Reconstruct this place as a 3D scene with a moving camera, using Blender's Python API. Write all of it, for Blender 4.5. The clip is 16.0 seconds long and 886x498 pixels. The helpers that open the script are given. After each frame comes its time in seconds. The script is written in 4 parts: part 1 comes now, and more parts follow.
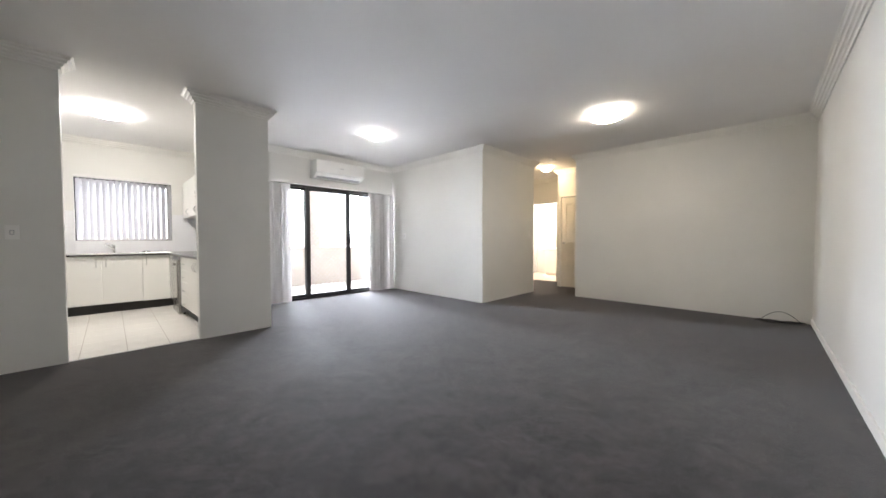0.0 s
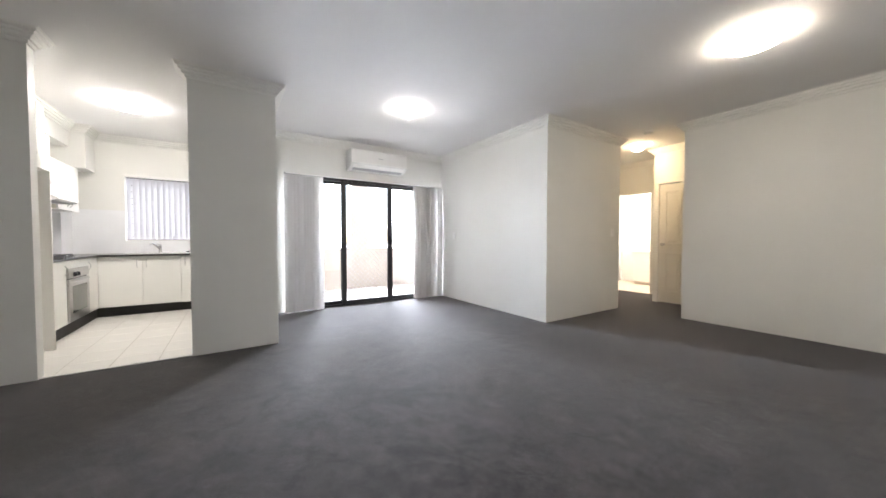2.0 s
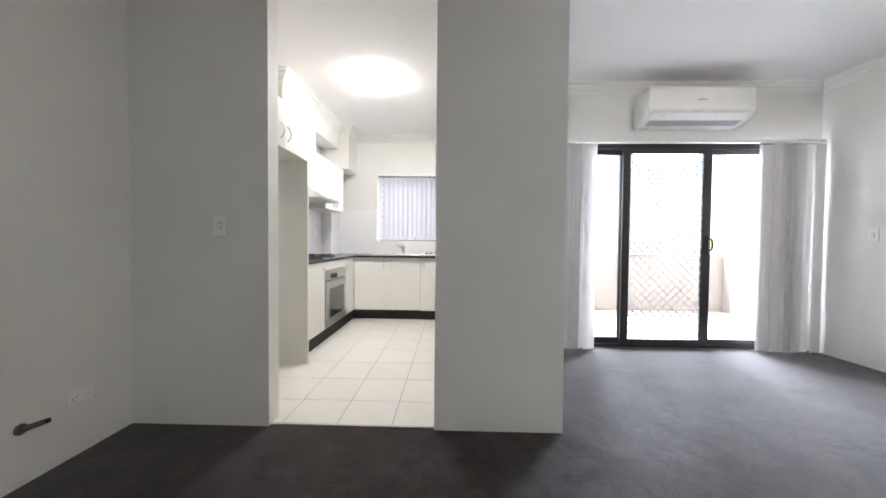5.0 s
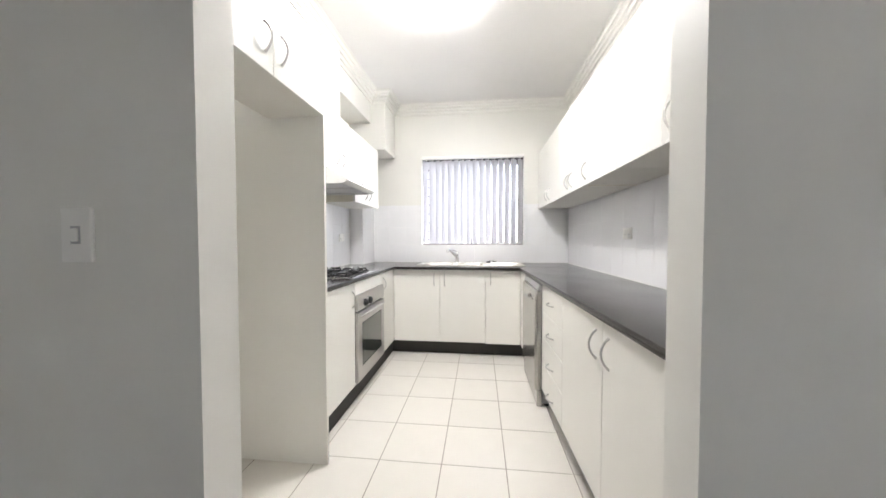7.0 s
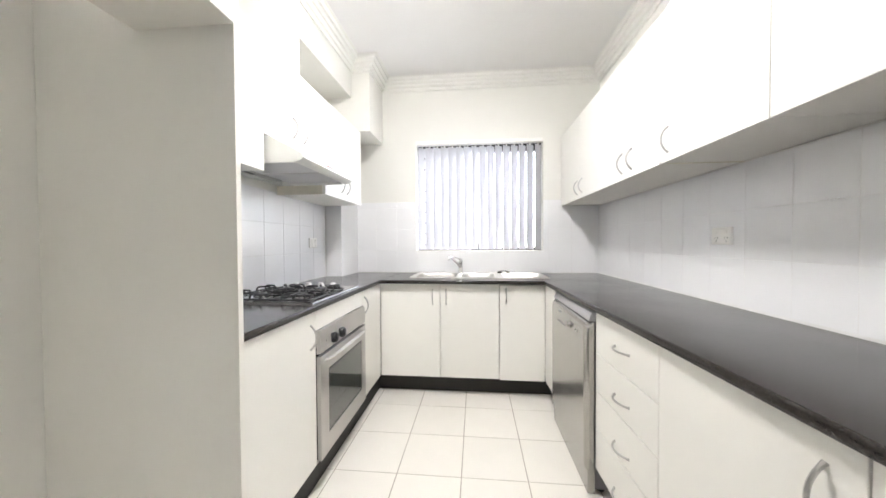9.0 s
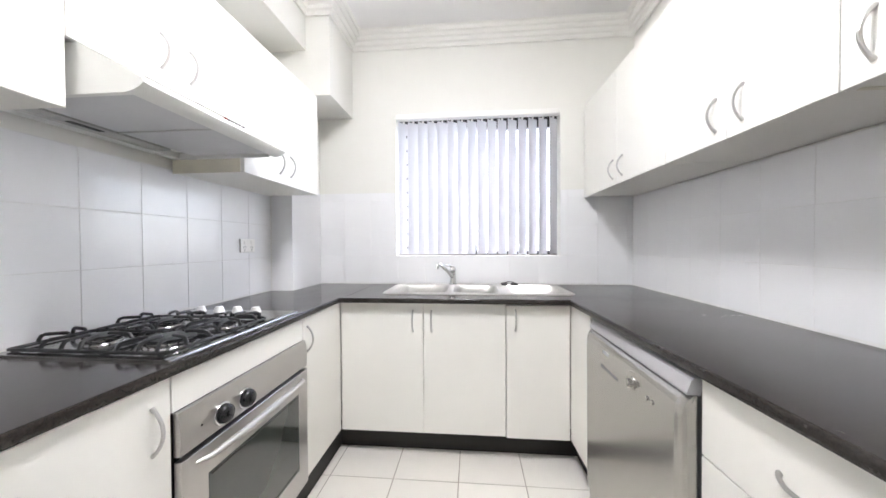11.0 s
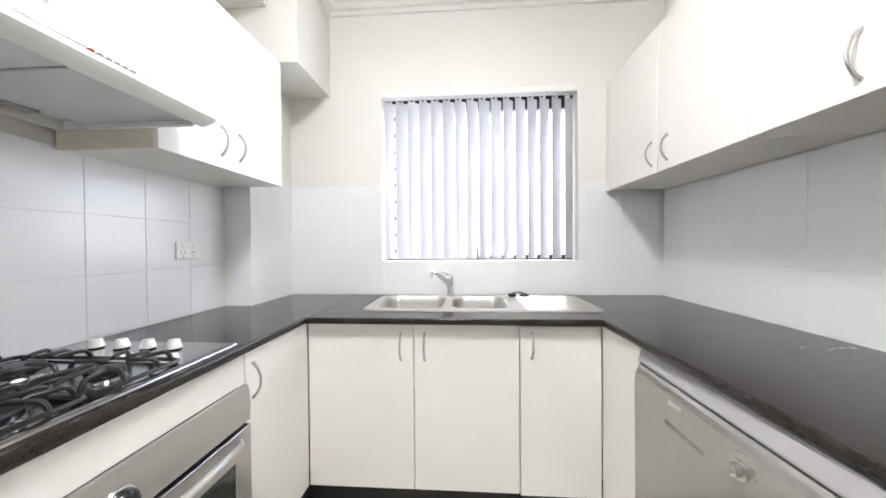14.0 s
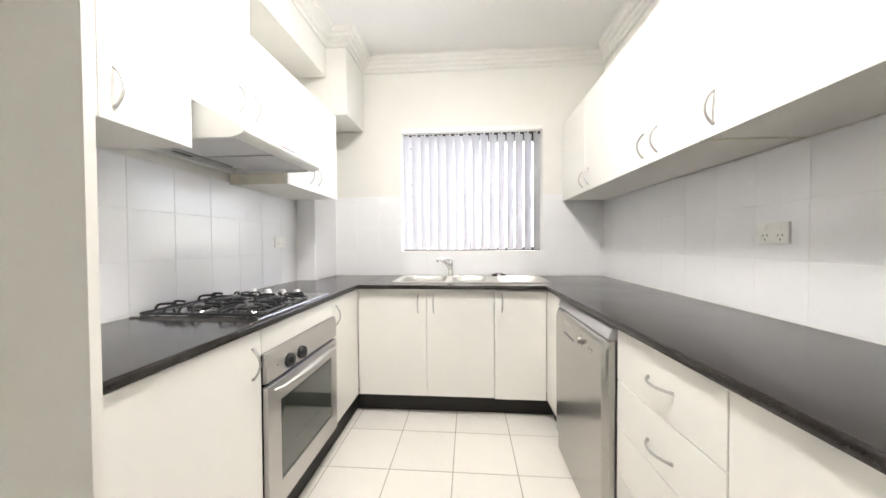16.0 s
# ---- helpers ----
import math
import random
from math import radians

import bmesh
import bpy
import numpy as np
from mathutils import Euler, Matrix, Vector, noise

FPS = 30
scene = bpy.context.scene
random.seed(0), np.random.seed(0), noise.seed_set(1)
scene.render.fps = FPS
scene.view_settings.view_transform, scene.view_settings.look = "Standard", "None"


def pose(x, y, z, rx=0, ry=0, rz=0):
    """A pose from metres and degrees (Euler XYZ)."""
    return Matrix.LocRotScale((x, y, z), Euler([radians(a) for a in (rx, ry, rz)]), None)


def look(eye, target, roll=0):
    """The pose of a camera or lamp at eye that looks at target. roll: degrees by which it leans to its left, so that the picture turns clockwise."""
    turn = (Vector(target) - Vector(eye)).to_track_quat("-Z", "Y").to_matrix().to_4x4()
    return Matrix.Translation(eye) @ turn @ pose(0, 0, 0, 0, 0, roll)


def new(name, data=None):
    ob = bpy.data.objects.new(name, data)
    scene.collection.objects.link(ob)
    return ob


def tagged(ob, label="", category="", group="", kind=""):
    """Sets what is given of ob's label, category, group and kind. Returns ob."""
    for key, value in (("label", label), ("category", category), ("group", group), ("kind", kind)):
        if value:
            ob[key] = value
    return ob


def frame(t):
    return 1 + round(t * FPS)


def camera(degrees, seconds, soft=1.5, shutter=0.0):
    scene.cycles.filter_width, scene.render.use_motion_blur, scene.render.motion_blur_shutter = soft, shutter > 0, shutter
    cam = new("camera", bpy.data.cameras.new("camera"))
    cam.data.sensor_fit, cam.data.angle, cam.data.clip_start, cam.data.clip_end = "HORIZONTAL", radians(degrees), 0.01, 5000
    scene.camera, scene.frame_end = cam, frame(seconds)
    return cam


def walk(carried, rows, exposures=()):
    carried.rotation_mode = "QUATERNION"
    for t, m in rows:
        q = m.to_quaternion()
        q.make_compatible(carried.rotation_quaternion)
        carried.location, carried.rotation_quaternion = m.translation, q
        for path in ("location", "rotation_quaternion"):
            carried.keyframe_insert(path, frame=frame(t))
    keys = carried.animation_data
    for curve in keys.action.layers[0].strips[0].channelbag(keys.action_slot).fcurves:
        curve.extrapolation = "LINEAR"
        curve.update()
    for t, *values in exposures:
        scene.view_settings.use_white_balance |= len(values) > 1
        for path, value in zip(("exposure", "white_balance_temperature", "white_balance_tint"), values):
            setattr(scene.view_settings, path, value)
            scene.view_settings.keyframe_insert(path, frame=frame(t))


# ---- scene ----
cam = camera(107.3, 16.0, soft=1.6)
PATH = [
    (0, (0.768, 0.296, 1.094), (2.195, 1.695, 1.036), -0.1),
    (0.5, (1.016, 0.399, 1.100), (2.369, 1.87, 1.035), -0.1),
    (1, (1.292, 0.54, 1.100), (2.565, 2.081, 1.039), -0.1),
    (1.5, (1.54, 0.665, 1.092), (2.722, 2.277, 1.034), -0.1),
    (2, (1.757, 0.88, 1.092), (2.847, 2.555, 1.036), 0.0),
    (2.5, (1.912, 1.134, 1.097), (2.884, 2.88, 1.038), 0.1),
    (3, (1.997, 1.431, 1.090), (2.798, 3.263, 1.037), 0.3),
    (3.5, (2.010, 1.755, 1.087), (2.609, 3.663, 1.029), 0.4),
    (4, (1.905, 2.125, 1.078), (2.302, 4.084, 1.017), 0.6),
    (4.5, (1.752, 2.494, 1.079), (1.911, 4.486, 1.022), 0.6),
    (5, (1.531, 2.861, 1.081), (1.478, 4.86, 1.034), 0.5),
    (5.2, (1.453, 2.994, 1.086), (1.354, 4.991, 1.038), 0.4),
    (7.3, (1.032, 4.230, 1.163), (0.805, 6.217, 1.102), -0.2),
    (7.5, (1.020, 4.312, 1.170), (0.791, 6.298, 1.108), -0.3),
    (8, (0.975, 4.49, 1.170), (0.751, 6.476, 1.119), -0.3),
    (8.5, (0.943, 4.645, 1.163), (0.741, 6.634, 1.122), -0.3),
    (9, (0.937, 4.808, 1.163), (0.740, 6.798, 1.124), -0.3),
    (11.5, (0.929, 5.676, 1.174), (0.764, 7.669, 1.146), -0.3),
    (12, (0.918, 5.838, 1.183), (0.764, 7.832, 1.15), -0.3),
    (12.5, (0.894, 5.99, 1.196), (0.753, 7.985, 1.156), -0.3),
    (13, (0.879, 6.094, 1.199), (0.737, 8.088, 1.159), -0.4),
    (13.5, (0.879, 6.043, 1.190), (0.741, 8.038, 1.156), -0.4),
    (14, (0.888, 5.885, 1.184), (0.756, 7.88, 1.157), -0.4),
    (14.5, (0.913, 5.717, 1.175), (0.779, 7.712, 1.151), -0.3),
    (15, (0.925, 5.527, 1.156), (0.772, 7.521, 1.141), -0.3),
    (15.5, (0.936, 5.334, 1.163), (0.778, 7.327, 1.129), -0.2),
    (16, (0.947, 5.126, 1.158), (0.792, 7.119, 1.118), -0.3),
]
walk(cam, [(t, look(eye, target, roll)) for t, eye, target, roll in PATH],
     exposures=[(0, 3.4, 6850, 13), (2.5, 3.46, 6850, 13), (4, 3.38, 6750, 13), (5, 3.39, 6650, 13), (9, 3.66, 6600, 12), (11.5, 3.58, 6350, 14), (13, 3.56, 6350, 14), (14.5, 3.6, 6600, 13), (16, 3.66, 6850, 12)])

# ---------------------------------------------------------------- light
world = bpy.data.worlds.new("overcast_day")
scene.world = world
world.use_nodes = True
wn = world.node_tree.nodes
sky = wn.new("ShaderNodeTexSky")
sky.sky_type = "NISHITA"
sky.sun_disc = False
sky.sun_elevation = radians(58)
sky.sun_rotation = radians(17)
sky.dust_density = 1.0
wn["Background"].inputs["Strength"].default_value = 0.05
world.node_tree.links.new(sky.outputs["Color"], wn["Background"].inputs["Color"])
sun = new("sun", bpy.data.lights.new("sun", "SUN"))
sun.data.energy = 0.5
sun.data.angle = radians(15)
sun.data.color = (1.0, 0.96, 0.9)
sun.matrix_basis = look((0, 0, 0), (-0.155, -0.507, -0.848))

skylight = new("sky_light", bpy.data.lights.new("sky_light", "AREA"))   # the bright sky in the balcony's open front
skylight.data.shape = "RECTANGLE"
skylight.data.size, skylight.data.size_y = 2.1, 1.70
skylight.data.energy = 114.0
skylight.data.color = (0.76, 0.85, 1.0)
skylight.matrix_basis = look((4.62, 8.43, 1.68), (4.62, 0.0, 1.68))

kitchen_sky = new("kitchen_sky_light", bpy.data.lights.new("kitchen_sky_light", "AREA"))   # the sky in the kitchen window's opening
kitchen_sky.data.shape = "RECTANGLE"
kitchen_sky.data.size, kitchen_sky.data.size_y = 1.10, 0.96
kitchen_sky.data.energy = 1.3
kitchen_sky.data.color = (0.84, 0.90, 1.0)
kitchen_sky.matrix_basis = look((0.97, 7.99, 1.60), (0.97, 0.0, 1.60))

LAMP_MAIN, LAMP_DINING, LAMP_KITCHEN, LAMP_HALL, LAMP_BATH = 4.2, 6.9, 8.7, 9.6, 16.0


# ---------------------------------------------------------------- materials
def mat(name, base, rough=0.5, metal=0.0, var=0.05, scale=4.0, bump=0.0, bump_scale=150.0, coat=0.0,
        rough_var=0.05, random_value=0.0, fine=0.0, stretch=(1, 1, 1)):
    m = bpy.data.materials.new(name)
    m.use_nodes = True
    n, link = m.node_tree.nodes, m.node_tree.links.new
    b = n["Principled BSDF"]
    coord = n.new("ShaderNodeTexCoord")
    mapping = n.new("ShaderNodeMapping")
    mapping.inputs["Scale"].default_value = stretch
    link(coord.outputs["Object"], mapping.inputs["Vector"])
    wide = n.new("ShaderNodeTexNoise")
    wide.inputs["Scale"].default_value = scale
    wide.inputs["Detail"].default_value = 5
    link(mapping.outputs["Vector"], wide.inputs["Vector"])
    grain = n.new("ShaderNodeTexNoise")
    grain.inputs["Scale"].default_value = bump_scale
    grain.inputs["Detail"].default_value = 3
    link(mapping.outputs["Vector"], grain.inputs["Vector"])
    ramp = n.new("ShaderNodeMapRange")
    ramp.inputs["From Min"].default_value, ramp.inputs["From Max"].default_value = 0.3, 0.7
    ramp.inputs["To Min"].default_value, ramp.inputs["To Max"].default_value = 1 - var, 1 + var
    link(wide.outputs["Fac"], ramp.inputs["Value"])
    small = n.new("ShaderNodeMapRange")
    small.inputs["From Min"].default_value, small.inputs["From Max"].default_value = 0.3, 0.7
    small.inputs["To Min"].default_value, small.inputs["To Max"].default_value = 1 - fine, 1 + fine
    link(grain.outputs["Fac"], small.inputs["Value"])
    mul = n.new("ShaderNodeMath")
    mul.operation = "MULTIPLY"
    link(ramp.outputs["Result"], mul.inputs[0])
    link(small.outputs["Result"], mul.inputs[1])
    value = mul.outputs[0]
    if random_value:
        info = n.new("ShaderNodeObjectInfo")
        pick = n.new("ShaderNodeMapRange")
        pick.inputs["To Min"].default_value, pick.inputs["To Max"].default_value = 1 - random_value, 1 + random_value
        link(info.outputs["Random"], pick.inputs["Value"])
        mul2 = n.new("ShaderNodeMath")
        mul2.operation = "MULTIPLY"
        link(value, mul2.inputs[0])
        link(pick.outputs["Result"], mul2.inputs[1])
        value = mul2.outputs[0]
    tint = n.new("ShaderNodeVectorMath")
    tint.operation = "SCALE"
    tint.inputs[0].default_value = base
    link(value, tint.inputs["Scale"])
    link(tint.outputs["Vector"], b.inputs["Base Color"])
    gloss = n.new("ShaderNodeMapRange")
    gloss.inputs["From Min"].default_value, gloss.inputs["From Max"].default_value = 0.3, 0.7
    gloss.inputs["To Min"].default_value = max(0.02, rough - rough_var)
    gloss.inputs["To Max"].default_value = min(1.0, rough + rough_var)
    link(wide.outputs["Fac"], gloss.inputs["Value"])
    link(gloss.outputs["Result"], b.inputs["Roughness"])
    b.inputs["Metallic"].default_value = metal
    b.inputs["Coat Weight"].default_value = coat
    b.inputs["Coat Roughness"].default_value = 0.08
    if bump:
        bn = n.new("ShaderNodeBump")
        bn.inputs["Strength"].default_value = bump
        bn.inputs["Distance"].default_value = 0.002
        link(grain.outputs["Fac"], bn.inputs["Height"])
        link(bn.outputs["Normal"], b.inputs["Normal"])
    return m


def glow(name, color, strength):
    m = bpy.data.materials.new(name)
    m.use_nodes = True
    b = m.node_tree.nodes["Principled BSDF"]
    b.inputs["Base Color"].default_value = (*color, 1)
    b.inputs["Roughness"].default_value = 0.3
    b.inputs["Emission Color"].default_value = (*color, 1)
    b.inputs["Emission Strength"].default_value = strength
    return m


def glass(name, tint=(1, 1, 1), rough=0.0):
    m = bpy.data.materials.new(name)
    m.use_nodes = True
    b = m.node_tree.nodes["Principled BSDF"]
    b.inputs["Base Color"].default_value = (*tint, 1)
    b.inputs["Roughness"].default_value = rough
    b.inputs["Transmission Weight"].default_value = 1.0
    b.inputs["IOR"].default_value = 1.45
    return m


def fabric(name, color, through_light):
    m = bpy.data.materials.new(name)
    m.use_nodes = True
    n, link = m.node_tree.nodes, m.node_tree.links.new
    n.remove(n["Principled BSDF"])
    weave = n.new("ShaderNodeTexNoise")
    weave.inputs["Scale"].default_value = 260
    coord = n.new("ShaderNodeTexCoord")
    link(coord.outputs["Object"], weave.inputs["Vector"])
    shade = n.new("ShaderNodeMapRange")
    shade.inputs["To Min"].default_value, shade.inputs["To Max"].default_value = 0.93, 1.05
    link(weave.outputs["Fac"], shade.inputs["Value"])
    tint = n.new("ShaderNodeVectorMath")
    tint.operation = "SCALE"
    tint.inputs[0].default_value = color
    link(shade.outputs["Result"], tint.inputs["Scale"])
    d, tr, mix = n.new("ShaderNodeBsdfDiffuse"), n.new("ShaderNodeBsdfTranslucent"), n.new("ShaderNodeMixShader")
    link(tint.outputs["Vector"], d.inputs["Color"])
    link(tint.outputs["Vector"], tr.inputs["Color"])
    mix.inputs["Fac"].default_value = through_light
    link(d.outputs[0], mix.inputs[1])
    link(tr.outputs[0], mix.inputs[2])
    link(mix.outputs[0], n["Material Output"].inputs["Surface"])
    return m


def carpet_material():
    m = mat("carpet_pile", (0.0325, 0.0255, 0.0247), 0.85, var=0.16, scale=1.1, bump=0.9, bump_scale=420, fine=0.22)
    n, link = m.node_tree.nodes, m.node_tree.links.new
    b = n["Principled BSDF"]
    coord = n.new("ShaderNodeTexCoord")
    tracks = n.new("ShaderNodeTexNoise")
    tracks.inputs["Scale"].default_value = 4.2
    tracks.inputs["Detail"].default_value = 8
    tracks.inputs["Roughness"].default_value = 0.65
    tracks.inputs["Distortion"].default_value = 0.5
    link(coord.outputs["Object"], tracks.inputs["Vector"])
    rng = n.new("ShaderNodeMapRange")
    rng.inputs["From Min"].default_value, rng.inputs["From Max"].default_value = 0.40, 0.61
    rng.inputs["To Min"].default_value, rng.inputs["To Max"].default_value = 0.70, 1.36
    link(tracks.outputs["Fac"], rng.inputs["Value"])
    old = b.inputs["Base Color"].links[0].from_socket
    sc = n.new("ShaderNodeVectorMath")
    sc.operation = "SCALE"
    link(old, sc.inputs[0])
    link(rng.outputs["Result"], sc.inputs["Scale"])
    link(sc.outputs["Vector"], b.inputs["Base Color"])
    # dabs where the pile lies the other way, and the slow waves of the trodden pile
    dabs, cut, dark = n.new("ShaderNodeTexNoise"), n.new("ShaderNodeMapRange"), n.new("ShaderNodeVectorMath")
    turn = n.new("ShaderNodeMapping")
    turn.inputs["Rotation"].default_value = (0, 0, 0.6)
    turn.inputs["Scale"].default_value = (1, 0.8, 1)
    link(coord.outputs["Object"], turn.inputs["Vector"])
    link(turn.outputs["Vector"], dabs.inputs["Vector"])
    dabs.inputs["Scale"].default_value = 13.0
    dabs.inputs["Detail"].default_value = 8
    dabs.inputs["Roughness"].default_value = 0.78
    dabs.inputs["Distortion"].default_value = 0.4
    cut.inputs["From Min"].default_value, cut.inputs["From Max"].default_value = 0.36, 0.58
    cut.inputs["To Min"].default_value, cut.inputs["To Max"].default_value = 0.56, 1.2
    link(dabs.outputs["Fac"], cut.inputs["Value"])
    dark.operation = "SCALE"
    link(sc.outputs["Vector"], dark.inputs[0])
    link(cut.outputs["Result"], dark.inputs["Scale"])
    link(dark.outputs["Vector"], b.inputs["Base Color"])
    lie = n.new("ShaderNodeBump")
    lie.inputs["Strength"].default_value, lie.inputs["Distance"].default_value = 0.3, 0.03
    link(dabs.outputs["Fac"], lie.inputs["Height"])
    link(b.inputs["Normal"].links[0].from_socket, lie.inputs["Normal"])
    link(lie.outputs["Normal"], b.inputs["Normal"])
    b.inputs["Sheen Weight"].default_value = 0.31
    b.inputs["Sheen Roughness"].default_value = 0.38
    b.inputs["Specular IOR Level"].default_value = 0.2
    return m


PAINT = mat("wall_paint", (0.785, 0.775, 0.733), 0.55, var=0.025, scale=1.3, bump=0.12, bump_scale=120)
CEILING = mat("ceiling_paint", (0.82, 0.81, 0.80), 0.8, var=0.02, scale=1.2, bump=0.08, bump_scale=150)
TRIM = mat("trim_gloss_white", (0.80, 0.79, 0.75), 0.4, var=0.02, scale=3)
DOORWHITE = mat("door_paint", (0.78, 0.75, 0.68), 0.4, var=0.03, scale=3)
CARPET = carpet_material()
FLOORTILE = mat("floor_tile", (0.78, 0.748, 0.69), 0.26, var=0.012, scale=9, random_value=0.02, fine=0.01, rough_var=0.01)
GROUT = mat("floor_grout", (0.33, 0.29, 0.24), 0.9, var=0.2, scale=14)
WALLTILE = mat("wall_tile", (0.86, 0.86, 0.868), 0.20, var=0.012, scale=3, bump=0.03, bump_scale=9, random_value=0.012, rough_var=0.02)
WALLGROUT = mat("wall_grout", (0.80, 0.795, 0.78), 0.9, var=0.1, scale=10)
LAMINATE = mat("cream_laminate", (0.81, 0.797, 0.750), 0.32, var=0.015, scale=2, bump=0.03, bump_scale=40, random_value=0.01)
CARCASS = mat("cabinet_board", (0.81, 0.79, 0.735), 0.45, var=0.02, scale=3)
EDGEBOARD = mat("bare_board_edge", (0.75, 0.71, 0.59), 0.6, var=0.1, scale=9)
KICK = mat("black_kickboard", (0.016, 0.014, 0.013), 0.6, var=0.2, scale=4)
WORKTOP = mat("charcoal_worktop", (0.0180, 0.0145, 0.0124), 0.15, var=0.15, scale=3.5, bump=0.05, bump_scale=190, fine=0.45, rough_var=0.04)
WORKTOP.node_tree.nodes["Principled BSDF"].inputs["Specular IOR Level"].default_value = 0.36


def scuffs(m, color, low, high, scale, stretch):
    """Sparse pale scuff marks laid over a material's colour."""
    n, link = m.node_tree.nodes, m.node_tree.links.new
    b = n["Principled BSDF"]
    coord, mapping, spots, rng, mix = (n.new("ShaderNodeTexCoord"), n.new("ShaderNodeMapping"), n.new("ShaderNodeTexNoise"),
                                       n.new("ShaderNodeMapRange"), n.new("ShaderNodeMixRGB"))
    mapping.inputs["Scale"].default_value = stretch
    mapping.inputs["Rotation"].default_value = (0.0, 0.0, 0.4)
    spots.inputs["Scale"].default_value = scale
    spots.inputs["Detail"].default_value = 7
    spots.inputs["Roughness"].default_value = 0.7
    rng.inputs["From Min"].default_value, rng.inputs["From Max"].default_value = low, high
    rng.inputs["To Max"].default_value = 0.8
    link(coord.outputs["Object"], mapping.inputs["Vector"])
    link(mapping.outputs["Vector"], spots.inputs["Vector"])
    link(spots.outputs["Fac"], rng.inputs["Value"])
    link(rng.outputs["Result"], mix.inputs["Fac"])
    link(b.inputs["Base Color"].links[0].from_socket, mix.inputs["Color1"])
    mix.inputs["Color2"].default_value = (*color, 1)
    link(mix.outputs["Color"], b.inputs["Base Color"])


scuffs(WORKTOP, (0.055, 0.05, 0.046), 0.48, 0.72, 9.0, (1, 0.35, 1))
scuffs(WORKTOP, (0.22, 0.21, 0.20), 0.67, 0.78, 17.0, (1, 0.6, 1))
STEEL = mat("brushed_steel", (0.51, 0.495, 0.48), 0.28, metal=1.0, var=0.05, scale=3, bump=0.10, bump_scale=90, stretch=(1, 0.06, 1))
STEELSINK = mat("sink_steel", (0.55, 0.54, 0.52), 0.32, metal=1.0, var=0.06, scale=6, bump=0.06, bump_scale=120, stretch=(0.1, 1, 1))
SILVER = mat("silver_paint_steel", (0.44, 0.425, 0.40), 0.22, metal=0.75, var=0.03, scale=2, rough_var=0.015)
SILVERLID = mat("silver_plastic", (0.40, 0.39, 0.40), 0.42, metal=0.1, var=0.03, scale=3)
HOBSTEEL = mat("hob_plate_steel", (0.40, 0.39, 0.385), 0.20, metal=1.0, var=0.12, scale=8, bump=0.06, bump_scale=90, stretch=(1, 0.06, 1))
BRONZE = mat("aged_bronze", (0.16, 0.13, 0.10), 0.38, metal=0.9, var=0.1, scale=20)
HANDLESTEEL = mat("handle_steel", (0.55, 0.54, 0.52), 0.46, metal=0.8, var=0.04, scale=12)
KNOBSILVER = mat("silver_knob", (0.72, 0.71, 0.69), 0.32, metal=0.85, var=0.03, scale=20)
CHROME = mat("chrome", (0.75, 0.75, 0.75), 0.10, metal=1.0, var=0.02, scale=5, rough_var=0.03)
SATIN = mat("satin_nickel", (0.54, 0.53, 0.515), 0.32, metal=1.0, var=0.03, scale=5)
BLACKIRON = mat("black_enamel", (0.012, 0.012, 0.012), 0.38, var=0.2, scale=20, bump=0.15, bump_scale=300)
BLACKPLASTIC = mat("black_plastic", (0.012, 0.012, 0.013), 0.22, var=0.1, scale=10)
BLACKALU = mat("black_aluminium", (0.016, 0.016, 0.018), 0.35, var=0.15, scale=5)
OVENGLASS = mat("dark_oven_glass", (0.055, 0.062, 0.055), 0.06, var=0.05, scale=3, coat=0.5, rough_var=0.02)
PLASTIC = mat("white_plastic", (0.86, 0.85, 0.82), 0.32, var=0.02, scale=5)
GREYPLASTIC = mat("grey_plastic", (0.42, 0.42, 0.43), 0.4, var=0.05, scale=5)
# print and buttons, and the shade put on the dishwasher's pull and body side
DARKGREY = mat("dark_grey_print_shade", (0.20, 0.20, 0.20), 0.5, var=0.05, scale=5)
SLOT = mat("dark_slot", (0.05, 0.05, 0.05), 0.6, var=0.1, scale=5)
HOODWHITE = mat("hood_enamel", (0.78, 0.78, 0.75), 0.30, var=0.02, scale=4)
FILTER = mat("hood_filter", (0.62, 0.62, 0.63), 0.5, metal=0.0, var=0.05, scale=5, bump=0.4, bump_scale=300)
BLINDCLOTH = fabric("blind_cloth_kitchen", (0.60, 0.60, 0.63), 0.05)
DRAPECLOTH = fabric("blind_cloth_dining", (0.83, 0.82, 0.81), 0.26)
GLASS = glass("clear_glass")
RENDERWALL = mat("balcony_render", (0.36, 0.32, 0.285), 0.9, var=0.06, scale=4, bump=0.3, bump_scale=90)
BALCONYTILE = mat("balcony_tile", (0.50, 0.485, 0.455), 0.5, var=0.06, scale=5)
# pale because the outdoor glare is put into the ground's colour
GROUND = mat("ground_cover", (0.50, 0.50, 0.47), 0.9, var=0.3, scale=0.3)
CABLE = mat("black_cable", (0.012, 0.012, 0.012), 0.5, var=0.1, scale=8)
BATHTILE = mat("bath_tile", (0.80, 0.79, 0.76), 0.2, var=0.02, scale=4)
BATHFLOOR = mat("bath_floor_tile", (0.62, 0.50, 0.40), 0.35, var=0.08, scale=7)
BEIGE = mat("beige_laminate", (0.66, 0.59, 0.51), 0.4, var=0.04, scale=4)
LAMPGLASS = glow("lamp_diffuser_main", (1.0, 0.92, 0.80), LAMP_MAIN)
LAMPGLASS_D = glow("lamp_diffuser_dining", (1.0, 0.97, 0.94), LAMP_DINING)
LAMPGLASS_K = glow("lamp_diffuser_kitchen", (0.985, 0.99, 1.0), LAMP_KITCHEN)
